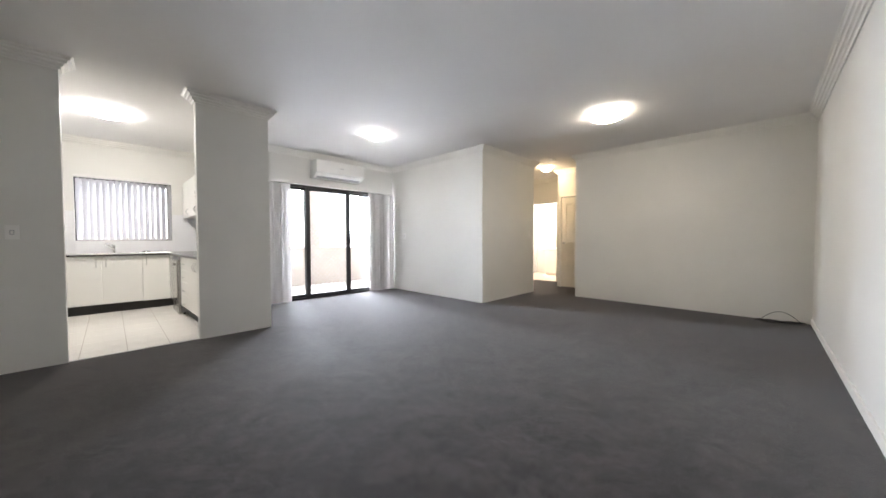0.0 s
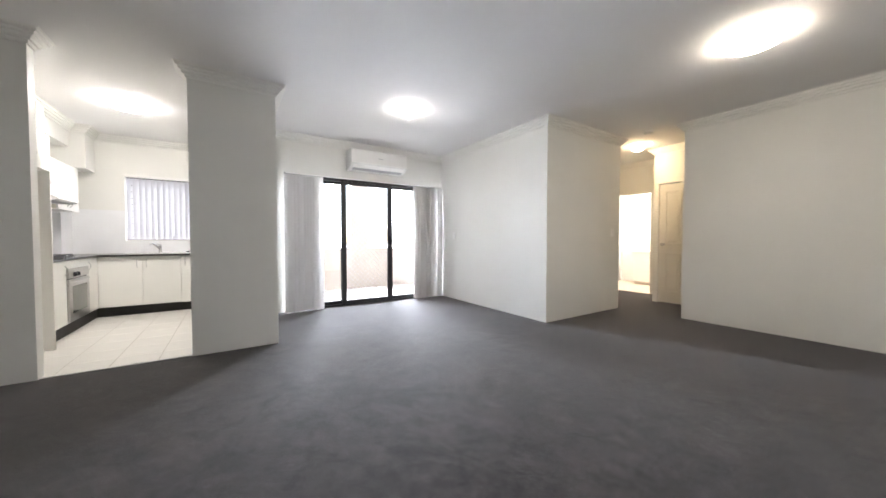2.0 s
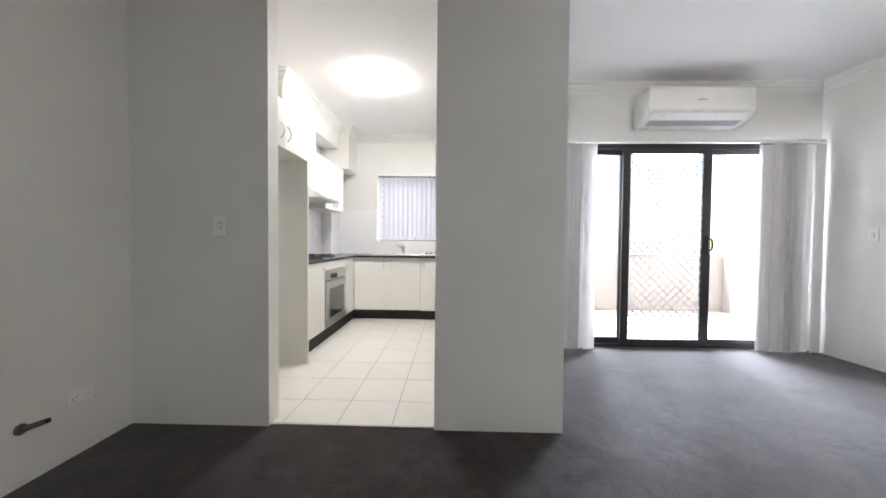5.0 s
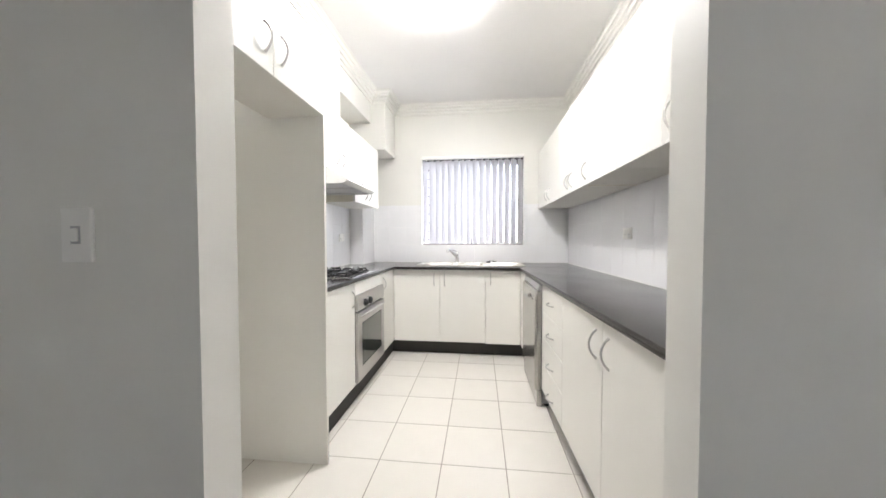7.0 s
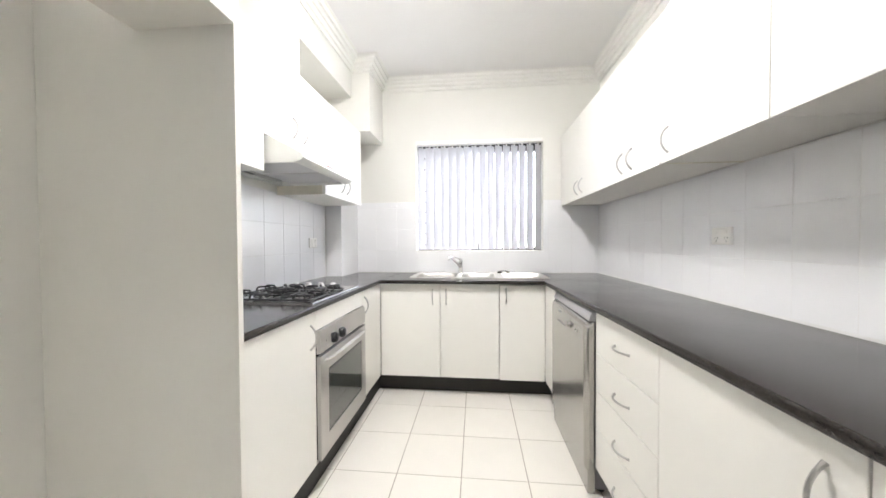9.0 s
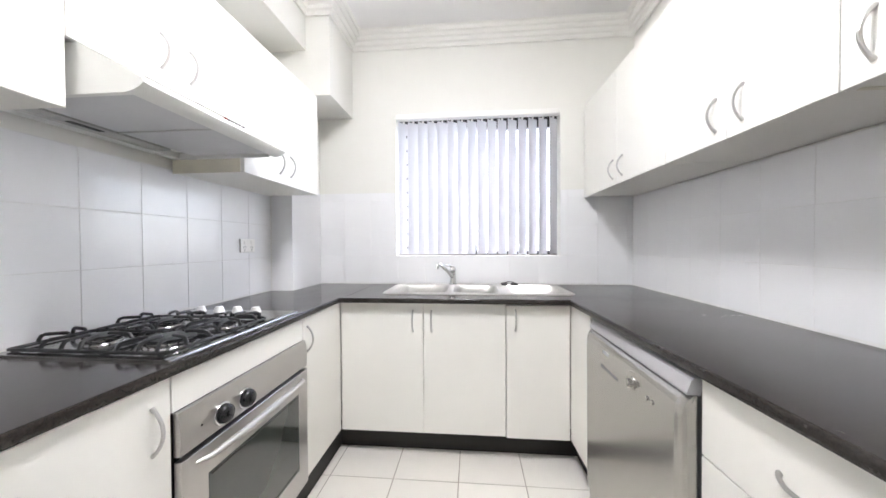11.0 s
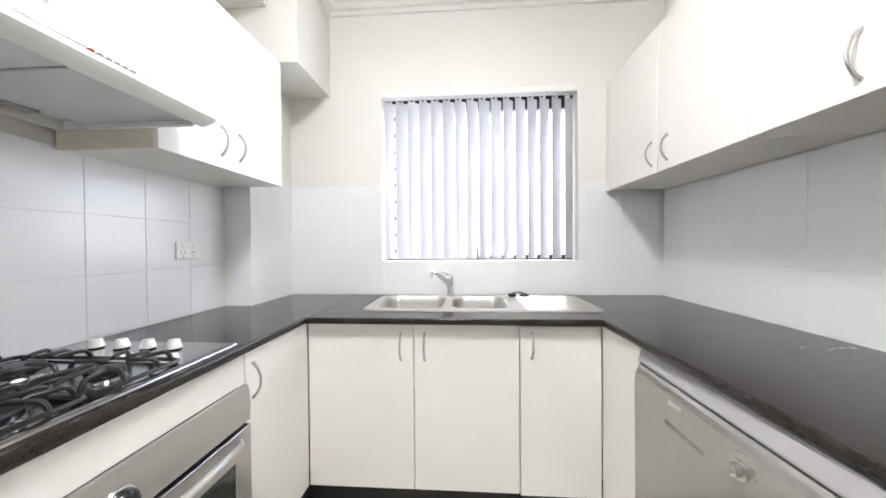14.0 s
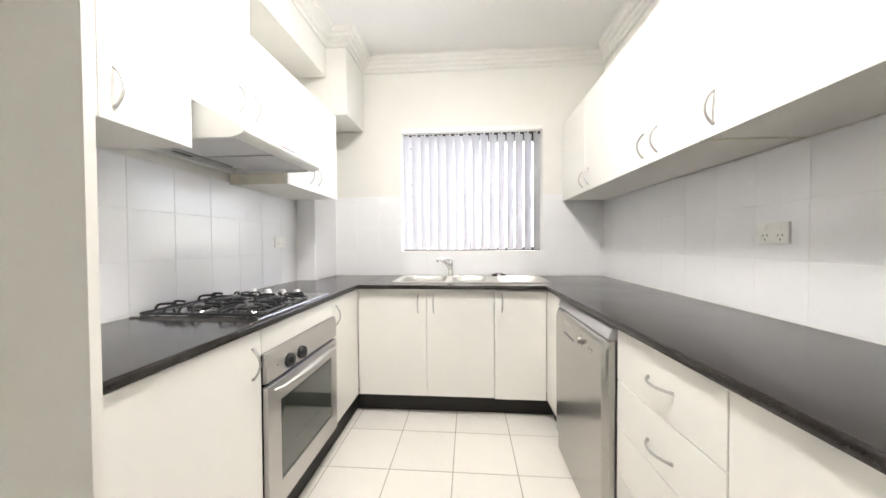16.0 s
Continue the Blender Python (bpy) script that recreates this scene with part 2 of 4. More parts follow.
LAMPGLASS_H = glow("lamp_diffuser_hall", (1.0, 0.76, 0.48), LAMP_HALL)
LAMPGLASS_B = glow("lamp_diffuser_bath", (1.0, 0.94, 0.86), LAMP_BATH)


# ---------------------------------------------------------------- mesh helpers
def finish(name, bm, material, parent=None, label="", smooth=False):
    me = bpy.data.meshes.new(name)
    bmesh.ops.recalc_face_normals(bm, faces=bm.faces)
    if smooth:
        for f in bm.faces:
            f.smooth = True
        for e in bm.edges:
            if len(e.link_faces) == 2 and e.calc_face_angle() > 0.7:
                e.smooth = False
    bm.to_mesh(me)
    bm.free()
    me.materials.append(material)
    ob = new(name, me)
    if parent is not None:
        ob.parent = parent
    if label:
        ob["label"] = label
    return ob


def part(name, bm, material, parent, label="", smooth=False):
    return finish(name, bm, material, parent, label, smooth)


def base(name, x, y, z, label, category, group=""):
    ob = new(name)
    ob.location = (x, y, z)
    ob.empty_display_size = 0.05
    return tagged(ob, label, category, group)


def box(x0, y0, z0, x1, y1, z1, bevel=0.0, seg=1, bm=None):
    own = bm is None or bevel > 0
    b = bmesh.new() if own else bm
    vs = [b.verts.new((x, y, z)) for z in (z0, z1) for y in (y0, y1) for x in (x0, x1)]
    for f in ((0, 2, 3, 1), (4, 5, 7, 6), (0, 1, 5, 4), (2, 6, 7, 3), (0, 4, 6, 2), (1, 3, 7, 5)):
        b.faces.new([vs[i] for i in f])
    if bevel > 0:
        bmesh.ops.bevel(b, geom=b.edges[:], offset=bevel, segments=seg, profile=0.5, affect="EDGES")
    if own and bm is not None:
        merge(bm, b)
        return bm
    return b


def merge(bm, other):
    me = bpy.data.meshes.new("tmp")
    other.to_mesh(me)
    other.free()
    bm.from_mesh(me)
    bpy.data.meshes.remove(me)
    return bm


def boxes(items, bevel=0.0):
    bm = bmesh.new()
    for it in items:
        box(*it, bevel=bevel, bm=bm)
    return bm


def tube(pts, r, seg=8, bm=None, cap=True):
    bm = bm if bm is not None else bmesh.new()
    pts = [Vector(p) for p in pts]
    rings = []
    up = None
    for i, p in enumerate(pts):
        d = (pts[min(i + 1, len(pts) - 1)] - pts[max(i - 1, 0)]).normalized()
        if up is None:
            up = Vector((0, 0, 1)) if abs(d.z) < 0.9 else Vector((1, 0, 0))
        side = d.cross(up).normalized()
        up = side.cross(d).normalized()
        rr = r[i] if isinstance(r, (list, tuple)) else r
        rings.append([bm.verts.new(p + side * (rr * math.cos(2 * math.pi * k / seg)) + up * (rr * math.sin(2 * math.pi * k / seg))) for k in range(seg)])
    for a, b in zip(rings, rings[1:]):
        for k in range(seg):
            bm.faces.new((a[k], a[(k + 1) % seg], b[(k + 1) % seg], b[k]))
    if cap:
        bm.faces.new(rings[0][::-1])
        bm.faces.new(rings[-1])
    return bm


def lathe(profile, cx, cy, cz, seg=32, axis="z", bm=None):
    """A turned solid; profile: (radius, height) along the axis."""
    bm = bm if bm is not None else bmesh.new()
    rings = []
    for r, h in profile:
        ring = []
        for k in range(seg):
            a = 2 * math.pi * k / seg
            u, v = r * math.cos(a), r * math.sin(a)
            if axis == "z":
                p = (cx + u, cy + v, cz + h)
            elif axis == "x":
                p = (cx + h, cy + u, cz + v)
            else:
                p = (cx + u, cy + h, cz + v)
            ring.append(bm.verts.new(p))
        rings.append(ring)
    for a, b in zip(rings, rings[1:]):
        for k in range(seg):
            bm.faces.new((a[k], a[(k + 1) % seg], b[(k + 1) % seg], b[k]))
    bm.faces.new(rings[0][::-1])
    bm.faces.new(rings[-1])
    return bm


def prism(profile, axis, a, b, bm=None):
    """A closed profile pushed along an axis from a to b. axis 'y': profile in (x, z); 'x': (y, z); 'z': (x, y)."""
    bm = bm if bm is not None else bmesh.new()
    def at(u, v, w):
        return {"y": (u, w, v), "x": (w, u, v), "z": (u, v, w)}[axis]
    r0 = [bm.verts.new(at(u, v, a)) for u, v in profile]
    r1 = [bm.verts.new(at(u, v, b)) for u, v in profile]
    n = len(profile)
    for k in range(n):
        bm.faces.new((r0[k], r0[(k + 1) % n], r1[(k + 1) % n], r1[k]))
    bm.faces.new(r0[::-1])
    bm.faces.new(r1)
    return bm


def structure(name, bm, material, label, category, parent=None, smooth=False):
    return tagged(finish(name, bm, material, parent, "", smooth), label, category, kind="structure")


# ---------------------------------------------------------------- plan
CEIL = 2.685
XW, XE = -0.33, 7.0                    # west wall, east wall of the living room
YS, YK0, YK1 = -0.175, 4.70, 4.808       # south wall, faces of the kitchen's front wall
XP0, XP1, XP2 = 0.482, 1.440, 2.167      # kitchen opening and the end of the pier
XKR, YKB = 2.04, 7.85                  # kitchen's right wall and back wall
XB, YB = 5.22, 3.715                   # corner of the bedroom block
YD = 6.25                              # dining wall with the sliding door
XH0, XH1, YH1 = 6.96, 8.05, 3.70       # hall
XBA = 8.83                             # bathroom wall
SX0, SX1, SZ1 = 2.43, 5.06, 2.105     # sliding door opening
WX0, WX1, WZ0, WZ1 = 0.388, 1.552, 1.087, 2.112  # kitchen window opening

H = CEIL + 0.02
structure("wall_south", boxes([(XW - 0.1, YS - 0.1, -0.02, XE + 0.1, YS, H)]), PAINT, "off-white painted plaster wall", "wall")
structure("wall_west", boxes([(XW - 0.1, YS, -0.02, XW, YKB + 0.15, H)]), PAINT, "off-white painted plaster wall with low power point", "wall")
structure("wall_east", boxes([(XE, YS, -0.02, XE + 0.1, 2.855, H)]), PAINT, "off-white painted plaster wall beside the hall opening", "wall")
structure("wall_block_south", boxes([(XB, YB, -0.02, XH0, YB + 0.1, H)]), PAINT, "off-white painted wall of the bedroom block facing the living room", "wall")
structure("wall_block_west", boxes([(XB, YB + 0.1, -0.02, XB + 0.1, YD + 0.1, H)]), PAINT, "off-white painted wall of the bedroom block in the dining area", "wall")
structure("wall_block_east", boxes([(XH0 - 0.1, YB + 0.1, -0.02, XH0, 5.6, H)]), PAINT, "off-white painted wall of the bedroom block along the hall", "wall")
structure("wall_dining", boxes([(XP2, YD, -0.02, SX0, YD + 0.12, H), (SX1, YD, -0.02, XB, YD + 0.12, H), (SX0, YD, SZ1, SX1, YD + 0.12, H)]),
          PAINT, "off-white painted wall above and beside the sliding door", "wall")
structure("wall_pier", boxes([(XP1, YK0, -0.02, XP2, YK1, H), (XKR, YK1, -0.02, XP2, YKB + 0.15, H)]), PAINT,
          "off-white painted pier between kitchen and dining area", "wall")
structure("wall_kitchen_front", boxes([(XW, YK0, -0.02, XP0, YK1, H)]), PAINT, "off-white painted wall beside the kitchen opening", "wall")
wall_back = structure("wall_kitchen_back", boxes([(XW, YKB, -0.02, WX0, YKB + 0.15, H), (WX1, YKB, -0.02, XKR, YKB + 0.15, H),
                      (WX0, YKB, -0.02, WX1, YKB + 0.15, WZ0), (WX0, YKB, WZ1, WX1, YKB + 0.15, H)]), PAINT,
                      "off-white painted kitchen wall with window recess", "wall")
structure("wall_nib", boxes([(XW, 7.46, 0.80, -0.185, YKB, 2.095), (XW, 7.46, 2.095, 0.068, YKB, H)]), PAINT,
          "off-white boxed-in pipe duct in the kitchen corner", "wall")
structure("wall_bulkhead", boxes([(XW, 5.95, 2.372, -0.085, 7.46, H)]), PAINT, "off-white bulkhead above the wall cupboards", "bulkhead")
structure("wall_hall_south", boxes([(XE + 0.1, 2.5, -0.02, XH1 + 0.1, 2.6, H)]), PAINT, "off-white hall wall", "wall")
structure("wall_hall_east", boxes([(XH1, 2.6, -0.02, XH1 + 0.1, 2.82, H), (XH1, 3.62, -0.02, XH1 + 0.1, YH1, H), (XH1, 2.82, 2.07, XH1 + 0.1, 3.62, H),
                                   (XH1 + 0.1, YH1 - 0.1, -0.02, XBA, YH1, H)]), PAINT, "off-white hall wall round a white door", "wall")
structure("wall_bath", boxes([(XBA, 3.3, -0.02, XBA + 0.1, 4.10, H), (XBA, 4.90, -0.02, XBA + 0.1, 5.7, H), (XBA, 4.10, 2.045, XBA + 0.1, 4.90, H)]),
          PAINT, "off-white hall wall with the bathroom doorway", "wall")
structure("wall_hall_north", boxes([(XH0, 5.6, -0.02, XBA, 5.7, H)]), PAINT, "off-white wall at the end of the hall", "wall")
structure("wall_bathroom", boxes([(XBA + 0.1, 3.3, -0.02, 10.7, 3.4, H), (XBA + 0.1, 5.6, -0.02, 10.7, 5.7, H), (10.6, 3.4, -0.02, 10.7, 5.6, H)]),
          BATHTILE, "white tiled bathroom walls", "wall")
structure("ceiling", boxes([(XW - 0.1, YS - 0.1, CEIL, 10.7, YKB + 0.15, CEIL + 0.12)]), CEILING, "white painted plaster ceiling", "ceiling")
structure("floor_carpet", boxes([(XW, YS, -0.06, XP2 + 0.0, YK0 + 0.03, 0.0), (XP2, YS, -0.06, XBA, YD, 0.0)]), CARPET,
          "dark grey cut-pile carpet with brushed tracks", "carpet")
floor_k = structure("floor_kitchen", boxes([(XW, YK0 + 0.03, -0.06, XKR, YKB, 0.0003)]), GROUT, "grouted bed under cream kitchen floor tiles", "floor")
structure("floor_bathroom", boxes([(XBA, 3.3, -0.06, 10.6, 5.6, 0.004)]), BATHFLOOR, "beige tiled bathroom floor", "floor")
structure("trim_threshold", boxes([(XP0, YK0 + 0.018, -0.01, XP1, YK0 + 0.034, 0.005)]), SATIN, "thin metal strip between carpet and tiles", "trim")

# a white skirting board shows on the south wall only
structure("baseboard", boxes([(XW, YS, 0.0, XE, YS + 0.014, 0.075)], 0.003), TRIM, "white painted skirting board", "skirting")


def cornice(name, outline, label):
    """A stepped plaster cornice run round a closed outline, room on the left hand."""
    steps = 4
    drop, reach = 0.108, 0.095
    profile = [(0.0, -drop)]
    for k in range(steps):
        t0, t1 = k / steps, (k + 1) / steps
        d0, d1 = 0.012 + (reach - 0.012) * t0, 0.012 + (reach - 0.012) * t1
        z0, z1 = -drop + drop * t0 * 0.97, -drop + drop * t1 * 0.97
        profile += [(d0, z0), (d0 + 0.003, z0 + 0.6 * (z1 - z0)), (d0 + 0.35 * (d1 - d0), z1 - 0.004), (d1 - 0.002, z1)]
    profile += [(reach, -0.001), (0.0, -0.001)]
    bm = bmesh.new()
    n = len(outline)
    rings = []
    for i in range(n):
        p, a, b = Vector(outline[i]), Vector(outline[i - 1]), Vector(outline[(i + 1) % n])
        d0, d1 = (p - a).normalized(), (b - p).normalized()
        n0, n1 = Vector((-d0.y, d0.x)), Vector((-d1.y, d1.x))
        m = (n0 + n1)
        m = m / max(1e-6, m.dot(n0))
        rings.append([bm.verts.new((p.x + m.x * d, p.y + m.y * d, CEIL + z)) for d, z in profile])
    for i in range(n):
        r0, r1 = rings[i], rings[(i + 1) % n]
        for k in range(len(profile) - 1):
            bm.faces.new((r0[k], r1[k], r1[k + 1], r0[k + 1]))
    return structure(name, bm, TRIM, label, "cornice")


cornice("trim_cornice", [(XW, YS), (XE, YS), (XE, 2.855), (XE + 0.1, 2.855), (XE + 0.1, 2.6), (XH1, 2.6), (XH1, YH1), (XBA, YH1), (XBA, 5.6), (XH0, 5.6),
                         (XH0, YB), (XB, YB), (XB, YD), (XP2, YD), (XP2, YK0), (XP1, YK0), (XP1, YK1), (XKR, YK1), (XKR, YKB), (0.068, YKB),
                         (0.068, 7.46), (-0.085, 7.46), (-0.085, 5.95), (XW, 5.95), (XW, YK1), (XP0, YK1), (XP0, YK0), (XW, YK0)],
        "stepped white plaster cornice")

# ---------------------------------------------------------------- lamps
def ceiling_lamp(x, y, radius, material, label, deep=0.075):
    t = base("ceiling_lamp", x, y, CEIL, label, "ceiling lamp", "ceiling lamps")
    part("base_plate", lathe([(radius - 0.010, -0.0005), (radius - 0.008, -0.010), (radius - 0.03, -0.0115)], 0, 0, 0, 40), PLASTIC, t, "white metal base plate", True)
    prof = [(radius - 0.006, -0.012), (radius, -0.020)] + [(radius * math.cos(a), -0.022 - deep * math.sin(a)) for a in (0.25, 0.5, 0.75, 1.0, 1.25, 1.45)]
    part("diffuser", lathe(prof, 0, 0, 0, 40), material, t, "glowing opal glass dish", True)
    return t


ceiling_lamp(5.21, 1.73, 0.21, LAMPGLASS, "round opal ceiling lamp, lit, over the living room")
ceiling_lamp(3.61, 4.49, 0.100, LAMPGLASS_D, "round opal ceiling lamp, lit, over the dining area")
ceiling_lamp(0.78, 6.12, 0.21, LAMPGLASS_K, "round opal ceiling lamp, lit, over the kitchen", 0.045)
ceiling_lamp(7.55, 3.74, 0.105, LAMPGLASS_H, "round opal ceiling lamp with warm light in the hall")
# added out of sight above the doorway to make the bathroom bright
ceiling_lamp(9.7, 4.5, 0.20, LAMPGLASS_B, "round opal ceiling lamp, out of view, added to light the bathroom")

smoke = base("smoke_alarm", 6.95, 3.30, CEIL, "round white smoke alarm on the hall ceiling", "smoke alarm")
part("body", lathe([(0.062, 0), (0.062, -0.014), (0.054, -0.034), (0.022, -0.040)], 0, 0, 0, 28), PLASTIC, smoke, "", True)
part("vent_ring", lathe([(0.0585, -0.021), (0.0605, -0.019), (0.0605, -0.017), (0.0585, -0.016)], 0, 0, 0, 28), GREYPLASTIC, smoke)


# ---------------------------------------------------------------- switches and sockets
def wall_plate(name, m, w, h, label, category, kind):
    """Plate lying in its own xz-plane, facing -y."""
    t = base(name, 0, 0, 0, label, category)
    t.matrix_basis = m
    part("plate", box(-w / 2, -0.009, -h / 2, w / 2, 0.0, h / 2, 0.003, 2), PLASTIC, t)
    if kind == "switch":
        # flat grey border: the rocker's shadow on the plate, put in as colour
        part("rocker_shadow", box(-0.012, -0.0100, -0.019, 0.012, -0.0085, 0.019, 0.0006), GREYPLASTIC, t)
        part("rocker", box(-0.008, -0.014, -0.014, 0.008, -0.0085, 0.014, 0.002), PLASTIC, t)
    else:
        for cx in (-w * 0.24, w * 0.24):
            part("rocker", box(cx - 0.006, -0.0125, h / 2 - 0.026, cx + 0.006, -0.0085, h / 2 - 0.010, 0.0015), PLASTIC, t)
            slots = bmesh.new()
            for dx, dz, tilt in ((-0.008, 0.0, 0.5), (0.008, 0.0, -0.5), (0.0, -0.015, 0.0)):
                b = box(-0.0013, -0.0096, -0.0045, 0.0013, -0.0085, 0.0045)
                bmesh.ops.transform(b, matrix=pose(cx + dx, 0, -0.008 + dz, 0, math.degrees(tilt), 0), verts=b.verts)
                merge(slots, b)
            part("pin_slots", slots, SLOT, t)
    return t


wall_plate("light_switch", pose(0.205, YK0, 1.159), 0.074, 0.116, "white light switch plate beside the kitchen opening", "light switch", "switch")
wall_plate("light_switch", pose(XB, 5.81, 1.168, 0, 0, -90), 0.074, 0.116, "white light switch plate on the dining wall", "light switch", "switch")
wall_plate("light_switch", pose(6.755, YB, 1.205), 0.074, 0.116, "white light switch plate at the hall corner", "light switch", "switch")
wall_plate("power_point", pose(XW, 4.43, 0.30, 0, 0, 90), 0.116, 0.074, "white double power point low on the wall", "power point", "socket")
wall_plate("power_point", pose(XKR - 0.007, 6.372, 1.186, 0, 0, -90), 0.120, 0.076, "white double power point on the tiled splashback", "power point", "socket")
wall_plate("power_point", pose(XW + 0.007, 7.231, 1.166, 0, 0, 90), 0.116, 0.074, "white double power point near the hob", "power point", "socket")

stop = base("door_stop", XW, 4.205, 0.25, "dull bronze wall-mounted door stop", "door stop")
part("rose", lathe([(0.024, 0.0), (0.024, 0.006), (0.019, 0.012), (0.010, 0.013)], 0, 0, 0, 20, "x"), BRONZE, stop, "", True)
part("arm", tube([(0.008, 0, 0), (0.035, 0.012, 0.008), (0.075, 0.034, 0.02)], 0.012, 12), BRONZE, stop, "", True)
part("rubber_tip", tube([(0.0752, 0.0341, 0.0201), (0.084, 0.039, 0.023)], 0.011, 12), BLACKPLASTIC, stop)

cables = base("cable_bundle", 6.8, 0.05, 0.0, "loose black cables on the carpet in the corner", "cable")
random.seed(3)
for k in range(3):
    pts = [(6.985 - 0.03 * k, -0.12 + 0.02 * k, 0.010)]
    for j in range(1, 12):
        u = j / 11
        pts.append((6.975 - 0.05 * k - 0.10 * math.sin(2.6 * u) * (0.5 + 0.3 * k), -0.08 + 0.40 * u + 0.02 * k, 0.009 + 0.008 * math.sin(7 * u + k) ** 2))
    part("cable", tube([(p[0] - 6.8, p[1] - 0.05, p[2]) for p in pts], 0.006, 7), CABLE, cables, "", True)
arc = [(6.985 - 6.8, -0.07 + 0.36 * j / 14 - 0.05, 0.012 + 0.115 * math.sin(math.pi * j / 14)) for j in range(15)]
part("loop", tube(arc, 0.0035, 7), CABLE, cables, "thin cable standing in an arch", True)

# ---------------------------------------------------------------- hall door
door = structure("door_1", box(XH1 + 0.012, 2.825, 0.008, XH1 + 0.047, 3.615, 2.05, 0.002), DOORWHITE, "closed white four-panel moulded hall door", "door")
for y0, y1 in ((2.925, 3.165), (3.275, 3.515)):
    for z0, z1 in ((0.20, 0.86), (1.02, 1.92)):
        bm = bmesh.new()
        x = XH1 + 0.012
        for (a0, a1, c0, c1) in ((y0, y1, z0, z0 + 0.016), (y0, y1, z1 - 0.016, z1), (y0, y0 + 0.016, z0 + 0.016, z1 - 0.016), (y1 - 0.016, y1, z0 + 0.016, z1 - 0.016)):
            box(x - 0.011, a0, c0, x + 0.002, a1, c1, 0.005, 2, bm)
        box(x - 0.008, y0 + 0.045, z0 + 0.045, x + 0.002, y1 - 0.045, z1 - 0.045, 0.003, 1, bm)
        part("panel", bm, DOORWHITE, door, "raised moulding panel")
part("frame", boxes([(XH1 - 0.010, 3.618, 0.0, XH1 + 0.0, 3.665, 2.11), (XH1 - 0.010, 2.775, 0.0, XH1 + 0.0, 2.822, 2.11), (XH1 - 0.010, 2.822, 2.062, XH1 + 0.0, 3.618, 2.11),
                     (XH1 + 0.0, 3.616, 0.0, XH1 + 0.09, 3.6195, 2.066), (XH1 + 0.0, 2.8205, 0.0, XH1 + 0.09, 2.824, 2.066)]), TRIM, door)
knob = part("door_handle", lathe([(0.026, 0.0), (0.026, -0.006), (0.011, -0.010), (0.011, -0.035), (0.026, -0.045), (0.026, -0.058), (0.014, -0.066)],
                                 XH1 + 0.012, 3.545, 1.015, 20, "x"), SATIN, door, "satin round door knob", True)

# ---------------------------------------------------------------- bathroom beyond the hall
vanity = base("vanity_unit", 10.32, 4.5, 0, "white bathroom vanity with beige side panel", "vanity")
part("body", box(-0.25, -0.55, 0.08, 0.27, 0.55, 0.78, 0.003), LAMINATE, vanity)
part("side_panel", box(-0.262, -0.30, 0.08, -0.252, 0.02, 0.77, 0.002), BEIGE, vanity, "beige laminate door")
part("plinth", box(-0.20, -0.54, 0.0, 0.26, 0.54, 0.078), BEIGE, vanity)
part("basin_top", box(-0.29, -0.58, 0.78, 0.27, 0.58, 0.83, 0.012, 2), PLASTIC, vanity, "white moulded basin top")
part("tap", tube([(0.18, 0, 0.83), (0.18, 0, 0.94), (0.14, 0, 0.97), (0.06, 0, 0.95)], 0.012, 10), CHROME, vanity, "", True)
part("handle", tube([(-0.265, 0.06, 0.44), (-0.29, 0.06, 0.46), (-0.29, 0.06, 0.54), (-0.265, 0.06, 0.56)], 0.006, 8), SATIN, vanity, "", True)
rail = base("towel_rail", 10.58, 4.35, 1.35, "chrome towel rail on the bathroom wall", "towel rail")
part("bar", tube([(-0.06, -0.3, 0), (-0.06, 0.3, 0)], 0.008, 8), CHROME, rail, "", True)
for y in (-0.28, 0.28):
    part("bracket", tube([(0.018, y, 0), (-0.06, y, 0)], 0.010, 8), CHROME, rail)

# ---------------------------------------------------------------- sliding door
slider = structure("door_2", boxes([(SX0 + 0.001, YD + 0.02, 0.0, SX0 + 0.045, YD + 0.11, SZ1 - 0.001), (SX1 - 0.045, YD + 0.02, 0.0, SX1 - 0.001, YD + 0.11, SZ1 - 0.001),
                                    (SX0 + 0.045, YD + 0.02, 2.045, SX1 - 0.045, YD + 0.11, SZ1 - 0.001), (SX0 + 0.045, YD + 0.02, 0.0, SX1 - 0.045, YD + 0.11, 0.030)]),
                   BLACKALU, "black aluminium sliding balcony door with security screen", "sliding door")


def sash(name, x0, x1, y0, y1, stile0, stile1, label):
    s = part(name, boxes([(x0, y0, 0.031, x0 + stile0, y1, 2.044), (x1 - stile1, y0, 0.031, x1, y1, 2.044),
                          (x0 + stile0, y0, 1.995, x1 - stile1, y1, 2.044), (x0 + stile0, y0, 0.031, x1 - stile1, y1, 0.085)]), BLACKALU, slider, label)
    return s


left = sash("fixed_panel", SX0 + 0.046, 3.335, YD + 0.080, YD + 0.105, 0.03, 0.05, "fixed glass panel")
mid = sash("screen_panel", 3.285, 4.165, YD + 0.022, YD + 0.046, 0.075, 0.075, "security screen panel with diamond grille")
right = sash("glass_panel", 4.115, SX1 - 0.046, YD + 0.050, YD + 0.076, 0.085, 0.03, "sliding glass panel")
for s, x0, x1, y in ((left, SX0 + 0.077, 3.284, YD + 0.092), (right, 4.201, SX1 - 0.077, YD + 0.062)):
    g = part("pane", box(x0, y, 0.086, x1, y + 0.005, 1.994), GLASS, s, "clear glass pane")
    g.visible_shadow = False


